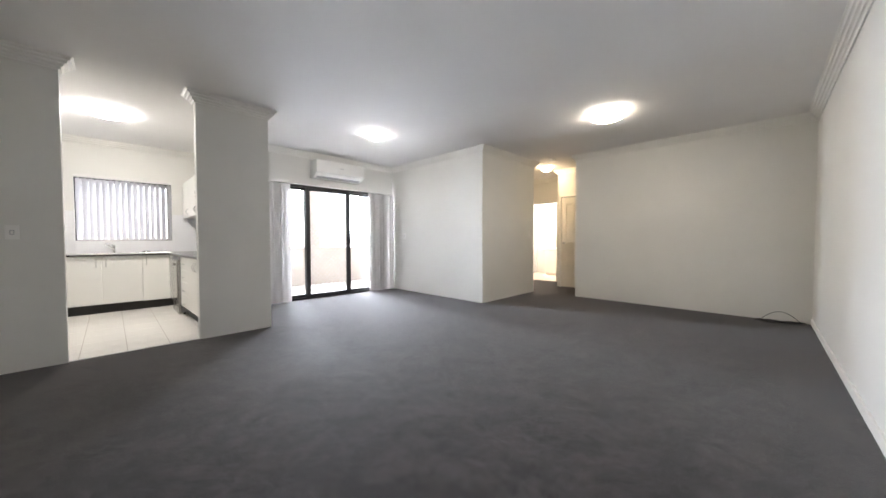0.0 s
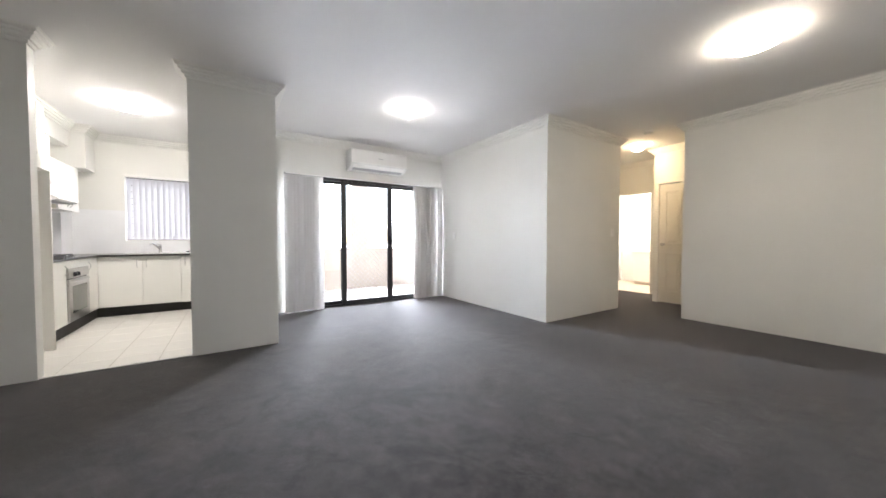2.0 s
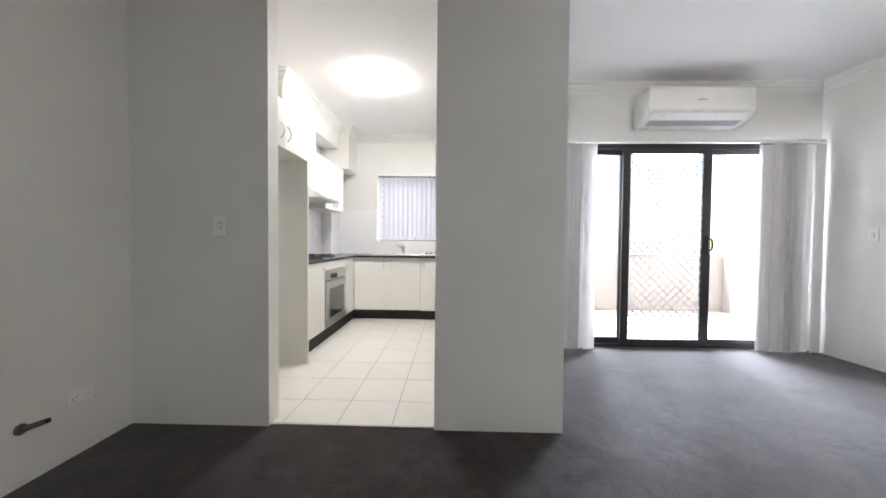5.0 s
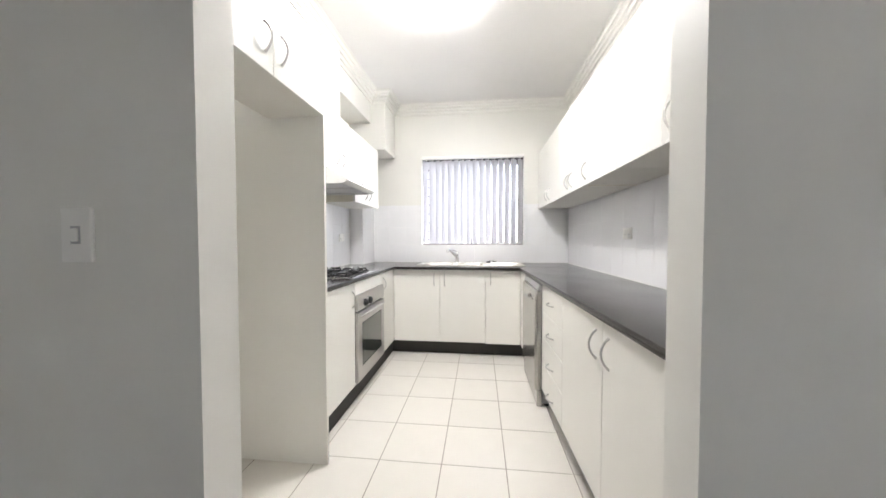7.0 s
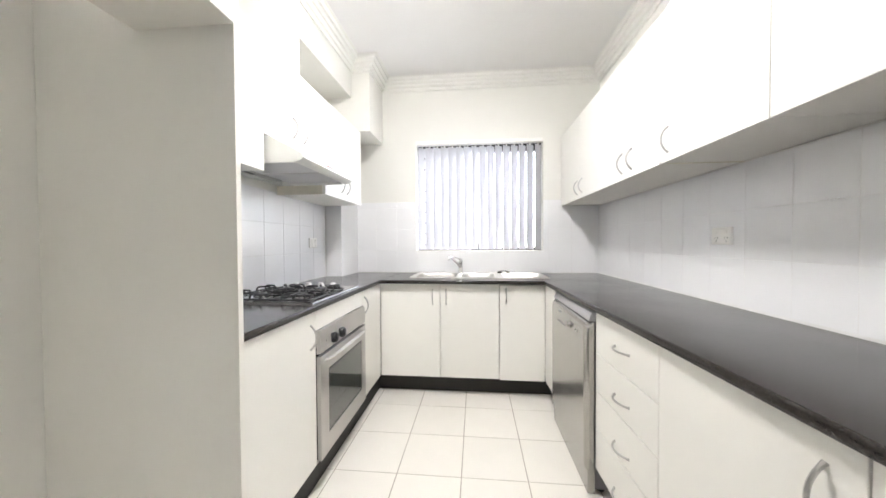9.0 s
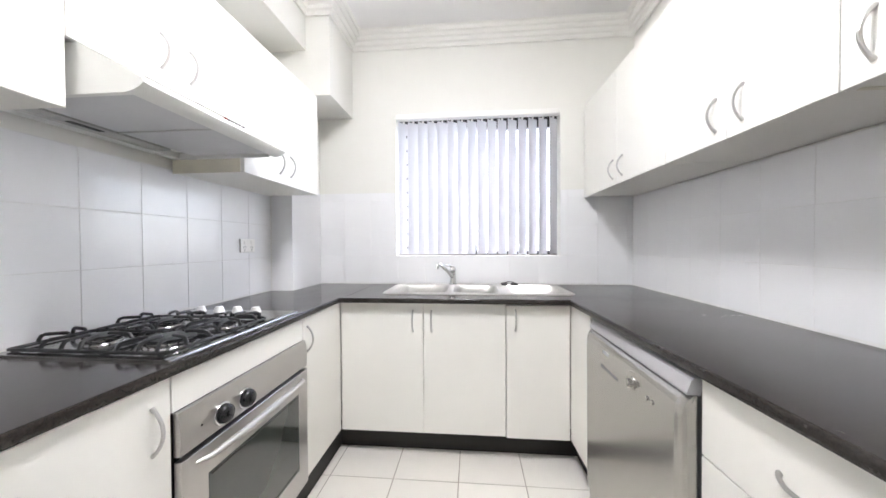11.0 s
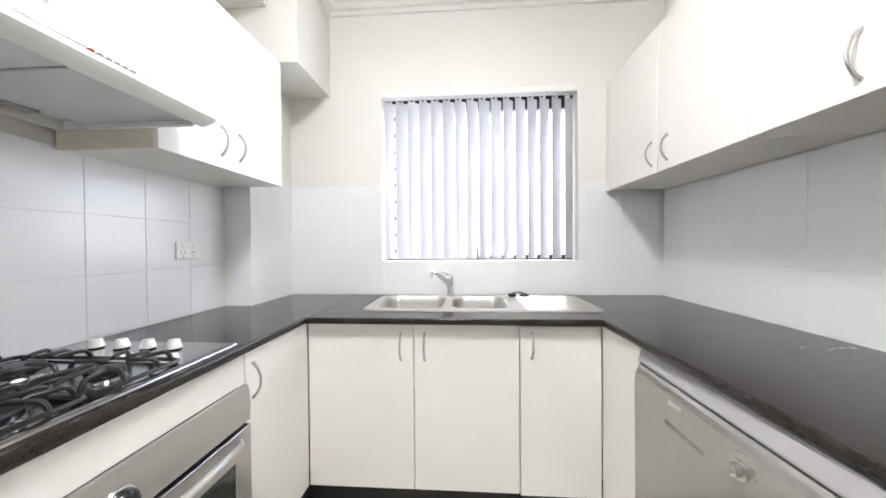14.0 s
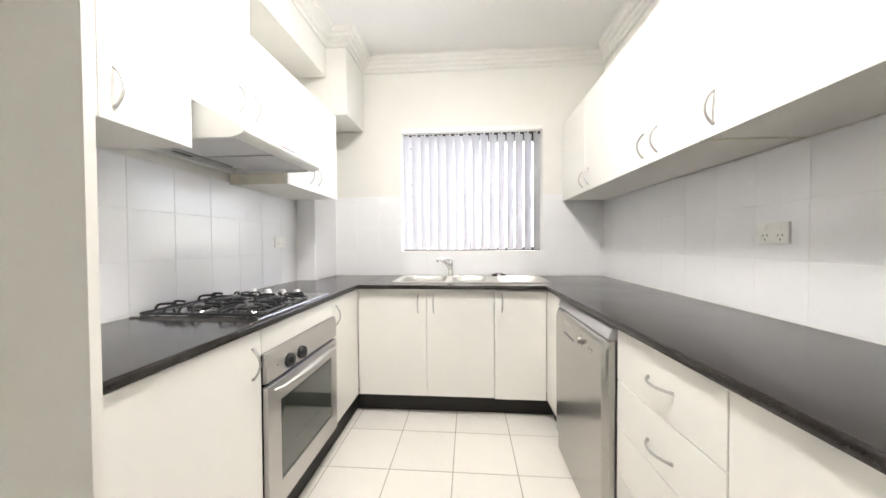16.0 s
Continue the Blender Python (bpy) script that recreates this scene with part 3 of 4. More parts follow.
def diamond_grille(x0, x1, z0, z1, y, pitch, r):
    """Two layers of parallel wires at 45 degrees, crossing each other."""
    bm = bmesh.new()
    w, h = x1 - x0, z1 - z0
    for sgn, yy in ((1, y - 0.0028), (-1, y + 0.0028)):
        c = -h
        while c < w + h:
            u0 = c if sgn > 0 else w - c
            u1 = u0 + sgn * h
            ta, tb = sorted((-u0 / (u1 - u0), (w - u0) / (u1 - u0)))
            t0, t1 = max(0.0, ta), min(1.0, tb)
            if t1 - t0 > 0.01:
                tube([(x0 + u0 + (u1 - u0) * t0, yy, z0 + h * t0), (x0 + u0 + (u1 - u0) * t1, yy, z0 + h * t1)], r, 5, bm)
            c += pitch
    return bm


part("diamond_grille", diamond_grille(3.361, 4.089, 0.086, 1.994, YD + 0.034, 0.088, 0.0050), mat("grille_paint", (0.34, 0.32, 0.30), 0.5, var=0.1, scale=6), mid,
     "diamond pattern metal grille")
lock = part("lock_box", box(4.105, YD + 0.004, 0.98, 4.150, YD + 0.022, 1.16, 0.004), BLACKPLASTIC, mid)
part("pull_handle", tube([(4.175, YD + 0.048, 1.00), (4.175, YD - 0.0, 1.02), (4.175, YD - 0.012, 1.07), (4.175, YD - 0.0, 1.12), (4.175, YD + 0.048, 1.14)], 0.009, 10), BLACKPLASTIC, right, "", True)


# ---------------------------------------------------------------- vertical blinds
def slat_mesh(width, height, curve, thick, wave=0.0, seed=0):
    """A hanging cloth slat, centred on x, hanging from z=0 down; bowed across its width."""
    rnd = random.Random(seed)
    bm = bmesh.new()
    nu, nv = 6, 9
    f, bk = [], []
    ph = rnd.random() * 6
    for j in range(nv + 1):
        v = j / nv
        sway = wave * v * math.sin(ph + 2.5 * v)
        rowf, rowb = [], []
        for i in range(nu + 1):
            u = i / nu - 0.5
            yb = curve * (1 - 4 * u * u) + sway
            rowf.append(bm.verts.new((u * width + sway * 0.5, yb, -height * v)))
            rowb.append(bm.verts.new((u * width + sway * 0.5, yb + thick, -height * v)))
        f.append(rowf)
        bk.append(rowb)
    for j in range(nv):
        for i in range(nu):
            bm.faces.new((f[j][i], f[j][i + 1], f[j + 1][i + 1], f[j + 1][i]))
            bm.faces.new((bk[j][i + 1], bk[j][i], bk[j + 1][i], bk[j + 1][i + 1]))
    for j in range(nv):
        bm.faces.new((f[j][0], f[j + 1][0], bk[j + 1][0], bk[j][0]))
        bm.faces.new((f[j + 1][nu], f[j][nu], bk[j][nu], bk[j + 1][nu]))
    for i in range(nu):
        bm.faces.new((f[0][i + 1], f[0][i], bk[0][i], bk[0][i + 1]))
        bm.faces.new((f[nv][i], f[nv][i + 1], bk[nv][i + 1], bk[nv][i]))
    return bm


def stacked_blind(x0, x1, count, seed, label, loose=None):
    t = base("vertical_blind", (x0 + x1) / 2, YD - 0.08, 2.085, label, "blind", "dining blinds")
    rnd = random.Random(seed)
    places = [x0 + 0.05 + (x1 - x0 - 0.10) * k / (count - 1) for k in range(count)] + ([loose] if loose else [])
    for k, place in enumerate(places):
        x = place - (x0 + x1) / 2
        s = part("slat", slat_mesh(0.127, 2.055 + rnd.uniform(-0.008, 0.004), 0.012, 0.0012, 0.006, seed * 50 + k), DRAPECLOTH, t, "", True)
        s.matrix_basis = pose(x, rnd.uniform(-0.012, 0.012), -0.02, 0, rnd.uniform(-0.25, 0.25), (1 if x0 < 3 else rnd.choice((-1, -1, 1))) * rnd.uniform(8, 28 if x0 < 3 else 17))
    return t


b = stacked_blind(2.425, 2.965, 11, 5, "grey-white vertical blind slats drawn aside of the door")
part("head_rail", box(2.44 - 2.695, -0.022, -0.012, 5.16 - 2.695, 0.022, 0.018, 0.003), TRIM, b, "slim white head rail")
stacked_blind(4.565, 5.04, 10, 8, "grey-white vertical blind slats drawn to the wall corner", 5.13)

# ---------------------------------------------------------------- air conditioner
ac = base("air_conditioner", 3.8475, YD, 2.40, "white wall-mounted split air conditioner above the door", "air conditioner")
part("body", prism([(-0.001, -0.172), (-0.10, -0.166), (-0.19, -0.140), (-0.252, -0.098), (-0.260, -0.088), (-0.262, 0.120), (-0.252, 0.136), (-0.22, 0.142), (-0.001, 0.142)], "x", -0.482, 0.482), HOODWHITE, ac)
part("front_panel", prism([(-0.2625, -0.082), (-0.2705, -0.074), (-0.2725, 0.112), (-0.266, 0.132), (-0.254, 0.1375), (-0.2625, 0.120)], "x", -0.480, 0.480), PLASTIC, ac, "smooth white front panel")
part("outlet", prism([(-0.104, -0.1665), (-0.190, -0.142), (-0.1895, -0.139), (-0.1035, -0.1635)], "x", -0.43, 0.43), GREYPLASTIC, ac, "grey air outlet")
part("louvre", prism([(-0.186, -0.1445), (-0.252, -0.1005), (-0.250, -0.097), (-0.184, -0.141)], "x", -0.44, 0.44), PLASTIC, ac, "closed outlet flap")
part("badge", box(-0.04, -0.2745, 0.015, 0.04, -0.2715, 0.023), GREYPLASTIC, ac)

# ---------------------------------------------------------------- balcony
structure("balcony_floor", boxes([(1.6, YD + 0.121, -0.14, 6.4, 8.40, -0.01)]), BALCONYTILE, "pale tiled balcony floor in daylight", "balcony")
structure("balcony_parapet", boxes([(1.6, 8.2, -0.01, 6.4, 8.36, 0.87)]), RENDERWALL, "beige rendered balcony parapet", "parapet")
structure("balcony_coping", boxes([(1.6, 8.18, 0.871, 6.4, 8.38, 0.91)], 0.006), RENDERWALL, "beige rendered parapet coping", "parapet")
structure("balcony_column", boxes([(4.03, 8.19, 0.911, 4.42, 8.37, 2.52)]), RENDERWALL, "square beige rendered balcony column", "column")
structure("balcony_slab", boxes([(2.30, YD + 0.121, 2.52, 6.4, 8.40, 2.70)]), RENDERWALL, "beige rendered soffit of the balcony above", "balcony")
structure("balcony_side_wall", boxes([(5.87, YD + 0.121, -0.01, 6.05, 8.18, 2.52)]), RENDERWALL, "beige rendered balcony side wall", "wall")
# plain sheet, its colour lightened to stand for the glare outside
structure("ground", boxes([(-250, 16, -3.3, 250, 400, -3.0)]), GROUND, "ground below the balcony, daylight glare put into its pale colour", "ground")

# ---------------------------------------------------------------- kitchen: cupboards
def bow_handle(p0, p1, out, rise=0.028, r=0.0042):
    """A bow handle from p0 to p1 standing off along out."""
    p0, p1, out = Vector(p0), Vector(p1), Vector(out)
    pts, rad = [], []
    n = 12
    for k in range(n + 1):
        u = k / n
        pts.append(p0.lerp(p1, u) + out * (rise * math.sin(math.pi * u) ** 0.75))
        rad.append(r * (1.35 if k in (0, n) else 1.0))
    return tube(pts, rad, 8)


def front(parent, name, face, lo, hi, z0, z1, axis, out, handles=(), drop=0.0, material=None):
    """A door or drawer front 18 mm thick whose face lies at `face`; axis: the plan axis along which it runs; out: +1 or -1."""
    g = 0.0015
    f0, f1 = (face - out * 0.018, face)
    a, b = min(f0, f1), max(f0, f1)
    if axis == "y":
        bm = box(a, lo + g, z0 + g - drop, b, hi - g, z1 - g - drop, 0.0015, 1)
    else:
        bm = box(lo + g, a, z0 + g - drop, hi - g, b, z1 - g - drop, 0.0015, 1)
    d = part(name, bm, material or LAMINATE, parent)
    for (u0, h0, u1, h1) in handles:
        if axis == "y":
            part("handle", bow_handle((face, u0, h0 - drop), (face, u1, h1 - drop), (out, 0, 0)), SATIN, d, "bowed satin nickel handle", True)
        else:
            part("handle", bow_handle((u0, face, h0 - drop), (u1, face, h1 - drop), (0, out, 0)), SATIN, d, "bowed satin nickel handle", True)
    return d


def carcass(parent, x0, y0, z0, x1, y1, z1):
    return part("carcass", box(x0, y0, z0, x1, y1, z1), CARCASS, parent)


def thing(name, label, category, group=""):
    return base(name, 0, 0, 0, label, category, group)


CT0, CT1 = 0.857, 0.882                 # worktop
FL, FR, FB = 0.210, 1.446, 7.245        # faces of the left, right and back fronts
EL, ER, EB = 0.222, 1.427, 7.203        # edges of the worktop
UL, UR = 0.0, 1.71                      # faces of the wall cupboards
KZ = 0.143

# tall panel and cupboard over the fridge recess
panel = thing("fridge_panel", "tall cream laminate end panel beside the empty fridge recess", "panel")
part("board", box(XW + 0.001, 5.640, 0.003, 0.288, 5.658, 2.10), LAMINATE, panel)
part("edge_strip", box(0.2882, 5.6395, 0.003, 0.290, 5.6585, 2.10, 0.0005), CARCASS, panel, "white edging strip")
c = thing("wall_cabinet", "cream cupboard with two doors above the fridge recess", "cupboard", "wall cupboards")
carcass(c, 0.0, YK1 + 0.002, 1.756, 0.278, 5.638, 2.10)
front(c, "door", 0.297, YK1 + 0.004, 5.238, 1.752, 2.10, "y", 1, [(5.190, 1.815, 5.190, 1.925)])
front(c, "door", 0.297, 5.238, 5.638, 1.752, 2.10, "y", 1, [(5.287, 1.815, 5.287, 1.925)])

# wall cupboards, left
c = thing("wall_cabinet", "cream wall cupboard with one door beside the rangehood", "cupboard", "wall cupboards")
carcass(c, XW + 0.008, 5.660, 1.490, UL - 0.019, 6.186, 2.07)
front(c, "filler", UL, 5.660, 5.900, 1.486, 2.07, "y", 1)
front(c, "door", UL, 5.900, 6.188, 1.486, 2.07, "y", 1, [(5.940, 1.527, 5.940, 1.634)])
part("board_edge", box(XW + 0.012, 5.85, 1.482, UL - 0.03, 5.868, 1.4895), EDGEBOARD, c, "bare board edge")
c = thing("wall_cabinet", "cream cupboard with two doors above the rangehood", "cupboard", "wall cupboards")
carcass(c, XW + 0.008, 6.190, 1.68, UL - 0.019, 6.778, 2.07)
front(c, "door", UL, 6.188, 6.495, 1.656, 2.07, "y", 1, [(6.423, 1.705, 6.423, 1.812)])
front(c, "door", UL, 6.495, 6.780, 1.656, 2.07, "y", 1, [(6.526, 1.705, 6.526, 1.812)])
duct = thing("duct_cover", "cream boxed cover over the rangehood duct", "duct cover")
part("board", box(XW + 0.001, 6.322, 2.0705, UL - 0.002, 6.500, 2.60, 0.001), LAMINATE, duct)
c = thing("wall_cabinet", "cream wall cupboard with two doors beside the pipe duct", "cupboard", "wall cupboards")
carcass(c, XW + 0.008, 6.782, 1.474, UL - 0.019, 7.43, 2.07)
front(c, "door", UL, 6.780, 7.094, 1.470, 2.07, "y", 1, [(7.030, 1.517, 7.030, 1.624)])
front(c, "door", UL, 7.094, 7.43, 1.470, 2.07, "y", 1, [(7.126, 1.517, 7.126, 1.624)])
part("side_panel", box(XW + 0.01, 6.7795, 1.472, UL - 0.0185, 6.7815, 1.56), EDGEBOARD, c, "yellowed side board below the hood")

# wall cupboards, right
for lo, seam, hi, lab, hs0, hs1 in ((6.892, 7.335, 7.800, "cream wall cupboard with two doors near the window", 7.268, 7.378),
                                    (6.272, 6.577, 6.892, "cream wall cupboard with two doors over the worktop", 6.518, 6.622),
                                    (YK1 + 0.004, 5.240, 5.755, "cream wall cupboard with two doors next to the pier", 5.200, 5.297)):
    c = thing("wall_cabinet", lab, "cupboard", "wall cupboards")
    carcass(c, UR + 0.019, lo + 0.001, 1.489, XKR - 0.008, hi - 0.001, 2.109)
    front(c, "door", UR, lo, seam, 1.485, 2.109, "y", -1, [(hs0, 1.521, hs0, 1.626)])
    front(c, "door", UR, seam, hi, 1.485, 2.109, "y", -1, [(hs1, 1.521, hs1, 1.626)])
c = thing("wall_cabinet", "cream wall cupboard with a single door", "cupboard", "wall cupboards")
carcass(c, UR + 0.019, 5.756, 1.489, XKR - 0.008, 6.271, 2.109)
front(c, "door", UR, 5.755, 6.272, 1.485, 2.109, "y", -1, [(6.211, 1.521, 6.211, 1.626)])
part("board_edge", box(UR + 0.03, 6.255, 1.4865, XKR - 0.012, 6.268, 1.4888), EDGEBOARD, c, "bare board edge")
fil = thing("filler_strip", "cream filler strip between cupboard and wall", "panel")
part("board", box(UR, 7.802, 1.485, UR + 0.018, YKB - 0.008, 2.109, 0.001), LAMINATE, fil)

# base cupboards, left
c = thing("base_cabinet", "cream base cupboard with one door next to the oven", "cupboard", "base cupboards")
carcass(c, XW + 0.01, 5.66, KZ, FL - 0.019, 6.224, CT0 - 0.001)
front(c, "door", FL, 5.660, 6.226, KZ, CT0 - 0.004, "y", 1, [(6.178, 0.690, 6.178, 0.800)])
c = thing("oven_housing", "cream oven housing with plain panels above and below", "cupboard", "base cupboards")
carcass(c, XW + 0.01, 6.228, KZ, FL - 0.14, 6.841, CT0 - 0.001)
front(c, "top_panel", FL, 6.228, 6.841, 0.760, CT0 - 0.004, "y", 1)
front(c, "bottom_panel", FL, 6.228, 6.841, KZ, 0.150, "y", 1)
c = thing("base_cabinet", "cream corner base cupboard with one narrow door", "cupboard", "base cupboards")
carcass(c, XW + 0.01, 6.843, KZ, FL - 0.019, 7.21, CT0 - 0.001)
front(c, "door", FL, 6.843, 7.246, KZ, CT0 - 0.004, "y", 1, [(6.878, 0.700, 6.878, 0.812)])
# base cupboards, back
c = thing("base_cabinet", "cream sink cupboard with two doors", "cupboard", "base cupboards")
carcass(c, FL + 0.001, FB + 0.019, KZ, 1.112, YKB - 0.01, 0.66)
front(c, "door", FB, FL + 0.002, 0.672, KZ, CT0 - 0.001, "x", -1, [(0.615, 0.697, 0.615, 0.812)])
front(c, "door", FB, 0.672, 1.112, KZ, CT0 - 0.001, "x", -1, [(0.717, 0.697, 0.717, 0.812)])
c = thing("base_cabinet", "cream base cupboard with a slightly dropped door", "cupboard", "base cupboards")
carcass(c, 1.114, FB + 0.019, KZ, FR - 0.001, YKB - 0.01, 0.66)
front(c, "door", FB, 1.114, FR - 0.002, KZ, CT0 - 0.004, "x", -1, [(1.162, 0.718, 1.162, 0.828)], drop=0.007)
# base cupboards, right
fil = thing("filler_strip", "cream filler panel between dishwasher and corner", "panel")
part("board", box(FR, 6.980, KZ, FR + 0.018, 7.246, CT0 - 0.002, 0.001), LAMINATE, fil)
c = thing("drawer_unit", "cream unit with four drawers beside the dishwasher", "drawers", "base cupboards")
carcass(c, FR + 0.019, 5.846, KZ, XKR - 0.01, 6.320, CT0 - 0.001)
for z0, z1 in ((0.668, CT0 - 0.004), (0.500, 0.668), (0.330, 0.500), (KZ, 0.330)):
    zh = {0.668: 0.757, 0.500: 0.568, 0.330: 0.382, KZ: 0.195}[z0]
    front(c, "drawer", FR, 5.845, 6.322, z0, z1, "y", -1, [(6.018, zh, 6.132, zh)])
c = thing("base_cabinet", "cream base cupboard with two doors next to the pier", "cupboard", "base cupboards")
carcass(c, FR + 0.019, YK1 + 0.004, KZ, XKR - 0.01, 5.843, CT0 - 0.001)
front(c, "door", FR, YK1 + 0.006, 5.331, KZ, CT0 - 0.004, "y", -1, [(5.275, 0.690, 5.275, 0.803)])
front(c, "door", FR, 5.331, 5.845, KZ, CT0 - 0.004, "y", -1, [(5.389, 0.690, 5.389, 0.803)])

# kickboards
for bm, lab in ((boxes([(0.155, 5.66, 0.002, 0.172, 7.335, KZ - 0.001)]), "black laminate kickboard under the oven run"),
                (boxes([(0.172, 7.335, 0.002, 1.52, 7.352, KZ - 0.001)]), "black laminate kickboard under the sink"),
                (boxes([(1.505, 6.980, 0.002, 1.52, 7.335, KZ - 0.001), (1.515, YK1 + 0.002, 0.002, 1.532, 6.322, KZ - 0.001)]), "black laminate kickboard under the drawers")):
    k = thing("kickboard", lab, "kickboard", "kickboards")
    part("board", bm, KICK, k)

# worktop with the sink cut out
SK = (0.405, 7.345, 1.515, 7.800)
top = thing("worktop", "charcoal speckled laminate worktop running round the kitchen", "worktop")
r = 0.008
items = [(XW + 0.001, 5.659, CT0, EL - r, EB + 0.0, CT1), (XW + 0.001, EB, CT0, EL - r, 7.459, CT1), (-0.184, 7.459, CT0, EL - r, YKB - 0.001, CT1),
         (EL - r, EB + r, CT0, SK[0] + 0.02, YKB - 0.001, CT1), (SK[2] - 0.02, EB + r, CT0, ER + r + 0.10, YKB - 0.001, CT1),
         (SK[0] + 0.02, EB + r, CT0, SK[2] - 0.02, SK[1] + 0.02, CT1), (SK[0] + 0.02, SK[3] - 0.02, CT0, SK[2] - 0.02, YKB - 0.001, CT1),
         (ER + r, YK1 + 0.001, CT0, XKR - 0.001, EB + r, CT1), (ER + r + 0.10, EB + r, CT0, XKR - 0.001, YKB - 0.001, CT1)]
for item in items:
    part("slab", box(*item), WORKTOP, top)


def nose(edge, out):
    """Rounded front edge, in (offset, z)."""
    pts = [(edge - out * r, CT0), (edge - out * 0.002, CT0), (edge, CT0 + 0.003)]
    pts += [(edge - out * (r - r * math.cos(a)), CT1 - r + r * math.sin(a)) for a in (0.0, 0.4, 0.8, 1.2, 1.57)]
    return pts


part("front_edge", prism(nose(EL, 1), "y", 5.659, EB + 0.004), WORKTOP, top, "", True)
part("front_edge", prism(nose(EB, -1), "x", EL - 0.004, ER + 0.004), WORKTOP, top, "", True)
part("front_edge", prism(nose(ER, -1), "y", YK1 + 0.001, EB + 0.004), WORKTOP, top, "", True)

part("joint", box(0.2372, EB + 0.002, CT1 + 0.0001, 0.2388, YKB - 0.008, CT1 + 0.0005), KICK, top, "fine dark butt joint")
MARK = mat("dried_white_residue", (0.50, 0.49, 0.47), 0.8, var=0.2, scale=60)
for k, (x, y, w) in enumerate(((1.848, 6.881, 0.007), (1.900, 6.860, 0.006), (1.925, 6.874, 0.005), (1.955, 6.879, 0.009), (1.986, 6.882, 0.010))):
    rnd = random.Random(70 + k)
    ring = [(x + w * rnd.uniform(0.7, 1.25) * math.cos(a * 0.698), y + 0.7 * w * rnd.uniform(0.6, 1.2) * math.sin(a * 0.698)) for a in range(9)]
    part("residue_mark", prism(ring, "z", CT1 + 0.0002, CT1 + 0.0007), MARK, top, "dried white residue mark")


# ---------------------------------------------------------------- sink and tap
def rounded(x0, y0, x1, y1, rad, seg=6):
    pts = []
    for cx, cy, a0 in ((x1 - rad, y1 - rad, 0), (x0 + rad, y1 - rad, 90), (x0 + rad, y0 + rad, 180), (x1 - rad, y0 + rad, 270)):
        for k in range(seg + 1):
            a = radians(a0 + 90 * k / seg)
            pts.append((cx + rad * math.cos(a), cy + rad * math.sin(a)))
    return pts


def loop(bm, pts, z):
    vs = [bm.verts.new((x, y, z)) for x, y in pts]
    return vs, [bm.edges.new((vs[i], vs[(i + 1) % len(vs)])) for i in range(len(vs))]


def bridge(bm, a, b):
    n = len(a)
    for i in range(n):
        bm.faces.new((a[i], a[(i + 1) % n], b[(i + 1) % n], b[i]))


sink = thing("sink", "stainless steel sink with two bowls and a drainer", "sink")
bm = bmesh.new()
outer, oe = loop(bm, rounded(SK[0] + 0.006, SK[1] + 0.006, SK[2] - 0.006, SK[3] - 0.006, 0.06), CT1 + 0.006)
rim, _ = loop(bm, rounded(SK[0], SK[1], SK[2], SK[3], 0.066), CT1 + 0.0005)
bridge(bm, rim, outer)
edges = list(oe)
bowls = ((0.455, 7.385, 0.785, 7.755, 0.15), (0.822, 7.395, 1.095, 7.745, 0.12))
for x0, y0, x1, y1, deep in bowls:
    l0, e0 = loop(bm, rounded(x0, y0, x1, y1, 0.06), CT1 + 0.006)
    edges += e0
    prev = l0
    for inset, z in ((0.006, -0.002), (0.010, -0.05), (0.018, -deep + 0.03), (0.030, -deep + 0.008), (0.055, -deep)):
        cur, _ = loop(bm, rounded(x0 + inset, y0 + inset, x1 - inset, y1 - inset, 0.06), CT1 + z)
        bridge(bm, prev, cur)
        prev = cur
    bm.faces.new(prev)
bmesh.ops.triangle_fill(bm, edges=edges, use_beauty=True, use_dissolve=False)
part("basin", bm, STEELSINK, sink, "", True)
for k in range(9):
    y = 7.41 + 0.042 * k
    part("drainer_ridge", prism([(y - 0.006, CT1 + 0.0061), (y, CT1 + 0.0095), (y + 0.006, CT1 + 0.0061)], "x", 1.17, 1.46), STEELSINK, sink)
for x0, y0, x1, y1, deep in bowls:
    part("waste", lathe([(0.042, 0.0005), (0.042, 0.004), (0.030, 0.004), (0.024, 0.001)], (x0 + x1) / 2, (y0 + y1) / 2, CT1 - deep, 20), CHROME, sink, "", True)

tap = base("mixer_tap", 0.803, 7.775, CT1 + 0.006, "chrome single-lever mixer tap behind the sink", "tap")
part("body", lathe([(0.026, 0.0), (0.026, 0.006), (0.021, 0.012), (0.020, 0.085), (0.022, 0.10), (0.020, 0.118), (0.012, 0.126)], 0, 0, 0, 24), CHROME, tap, "", True)
part("spout", tube([(0, -0.01, 0.055), (-0.03, -0.05, 0.095), (-0.065, -0.105, 0.135), (-0.082, -0.135, 0.148), (-0.092, -0.152, 0.140), (-0.094, -0.156, 0.118)],
                   [0.014, 0.013, 0.012, 0.012, 0.012, 0.012], 12), CHROME, tap, "", True)
part("lever", tube([(0.0, 0.0, 0.120), (-0.02, -0.015, 0.134), (-0.055, -0.03, 0.142)], [0.010, 0.007, 0.005], 10), CHROME, tap, "", True)

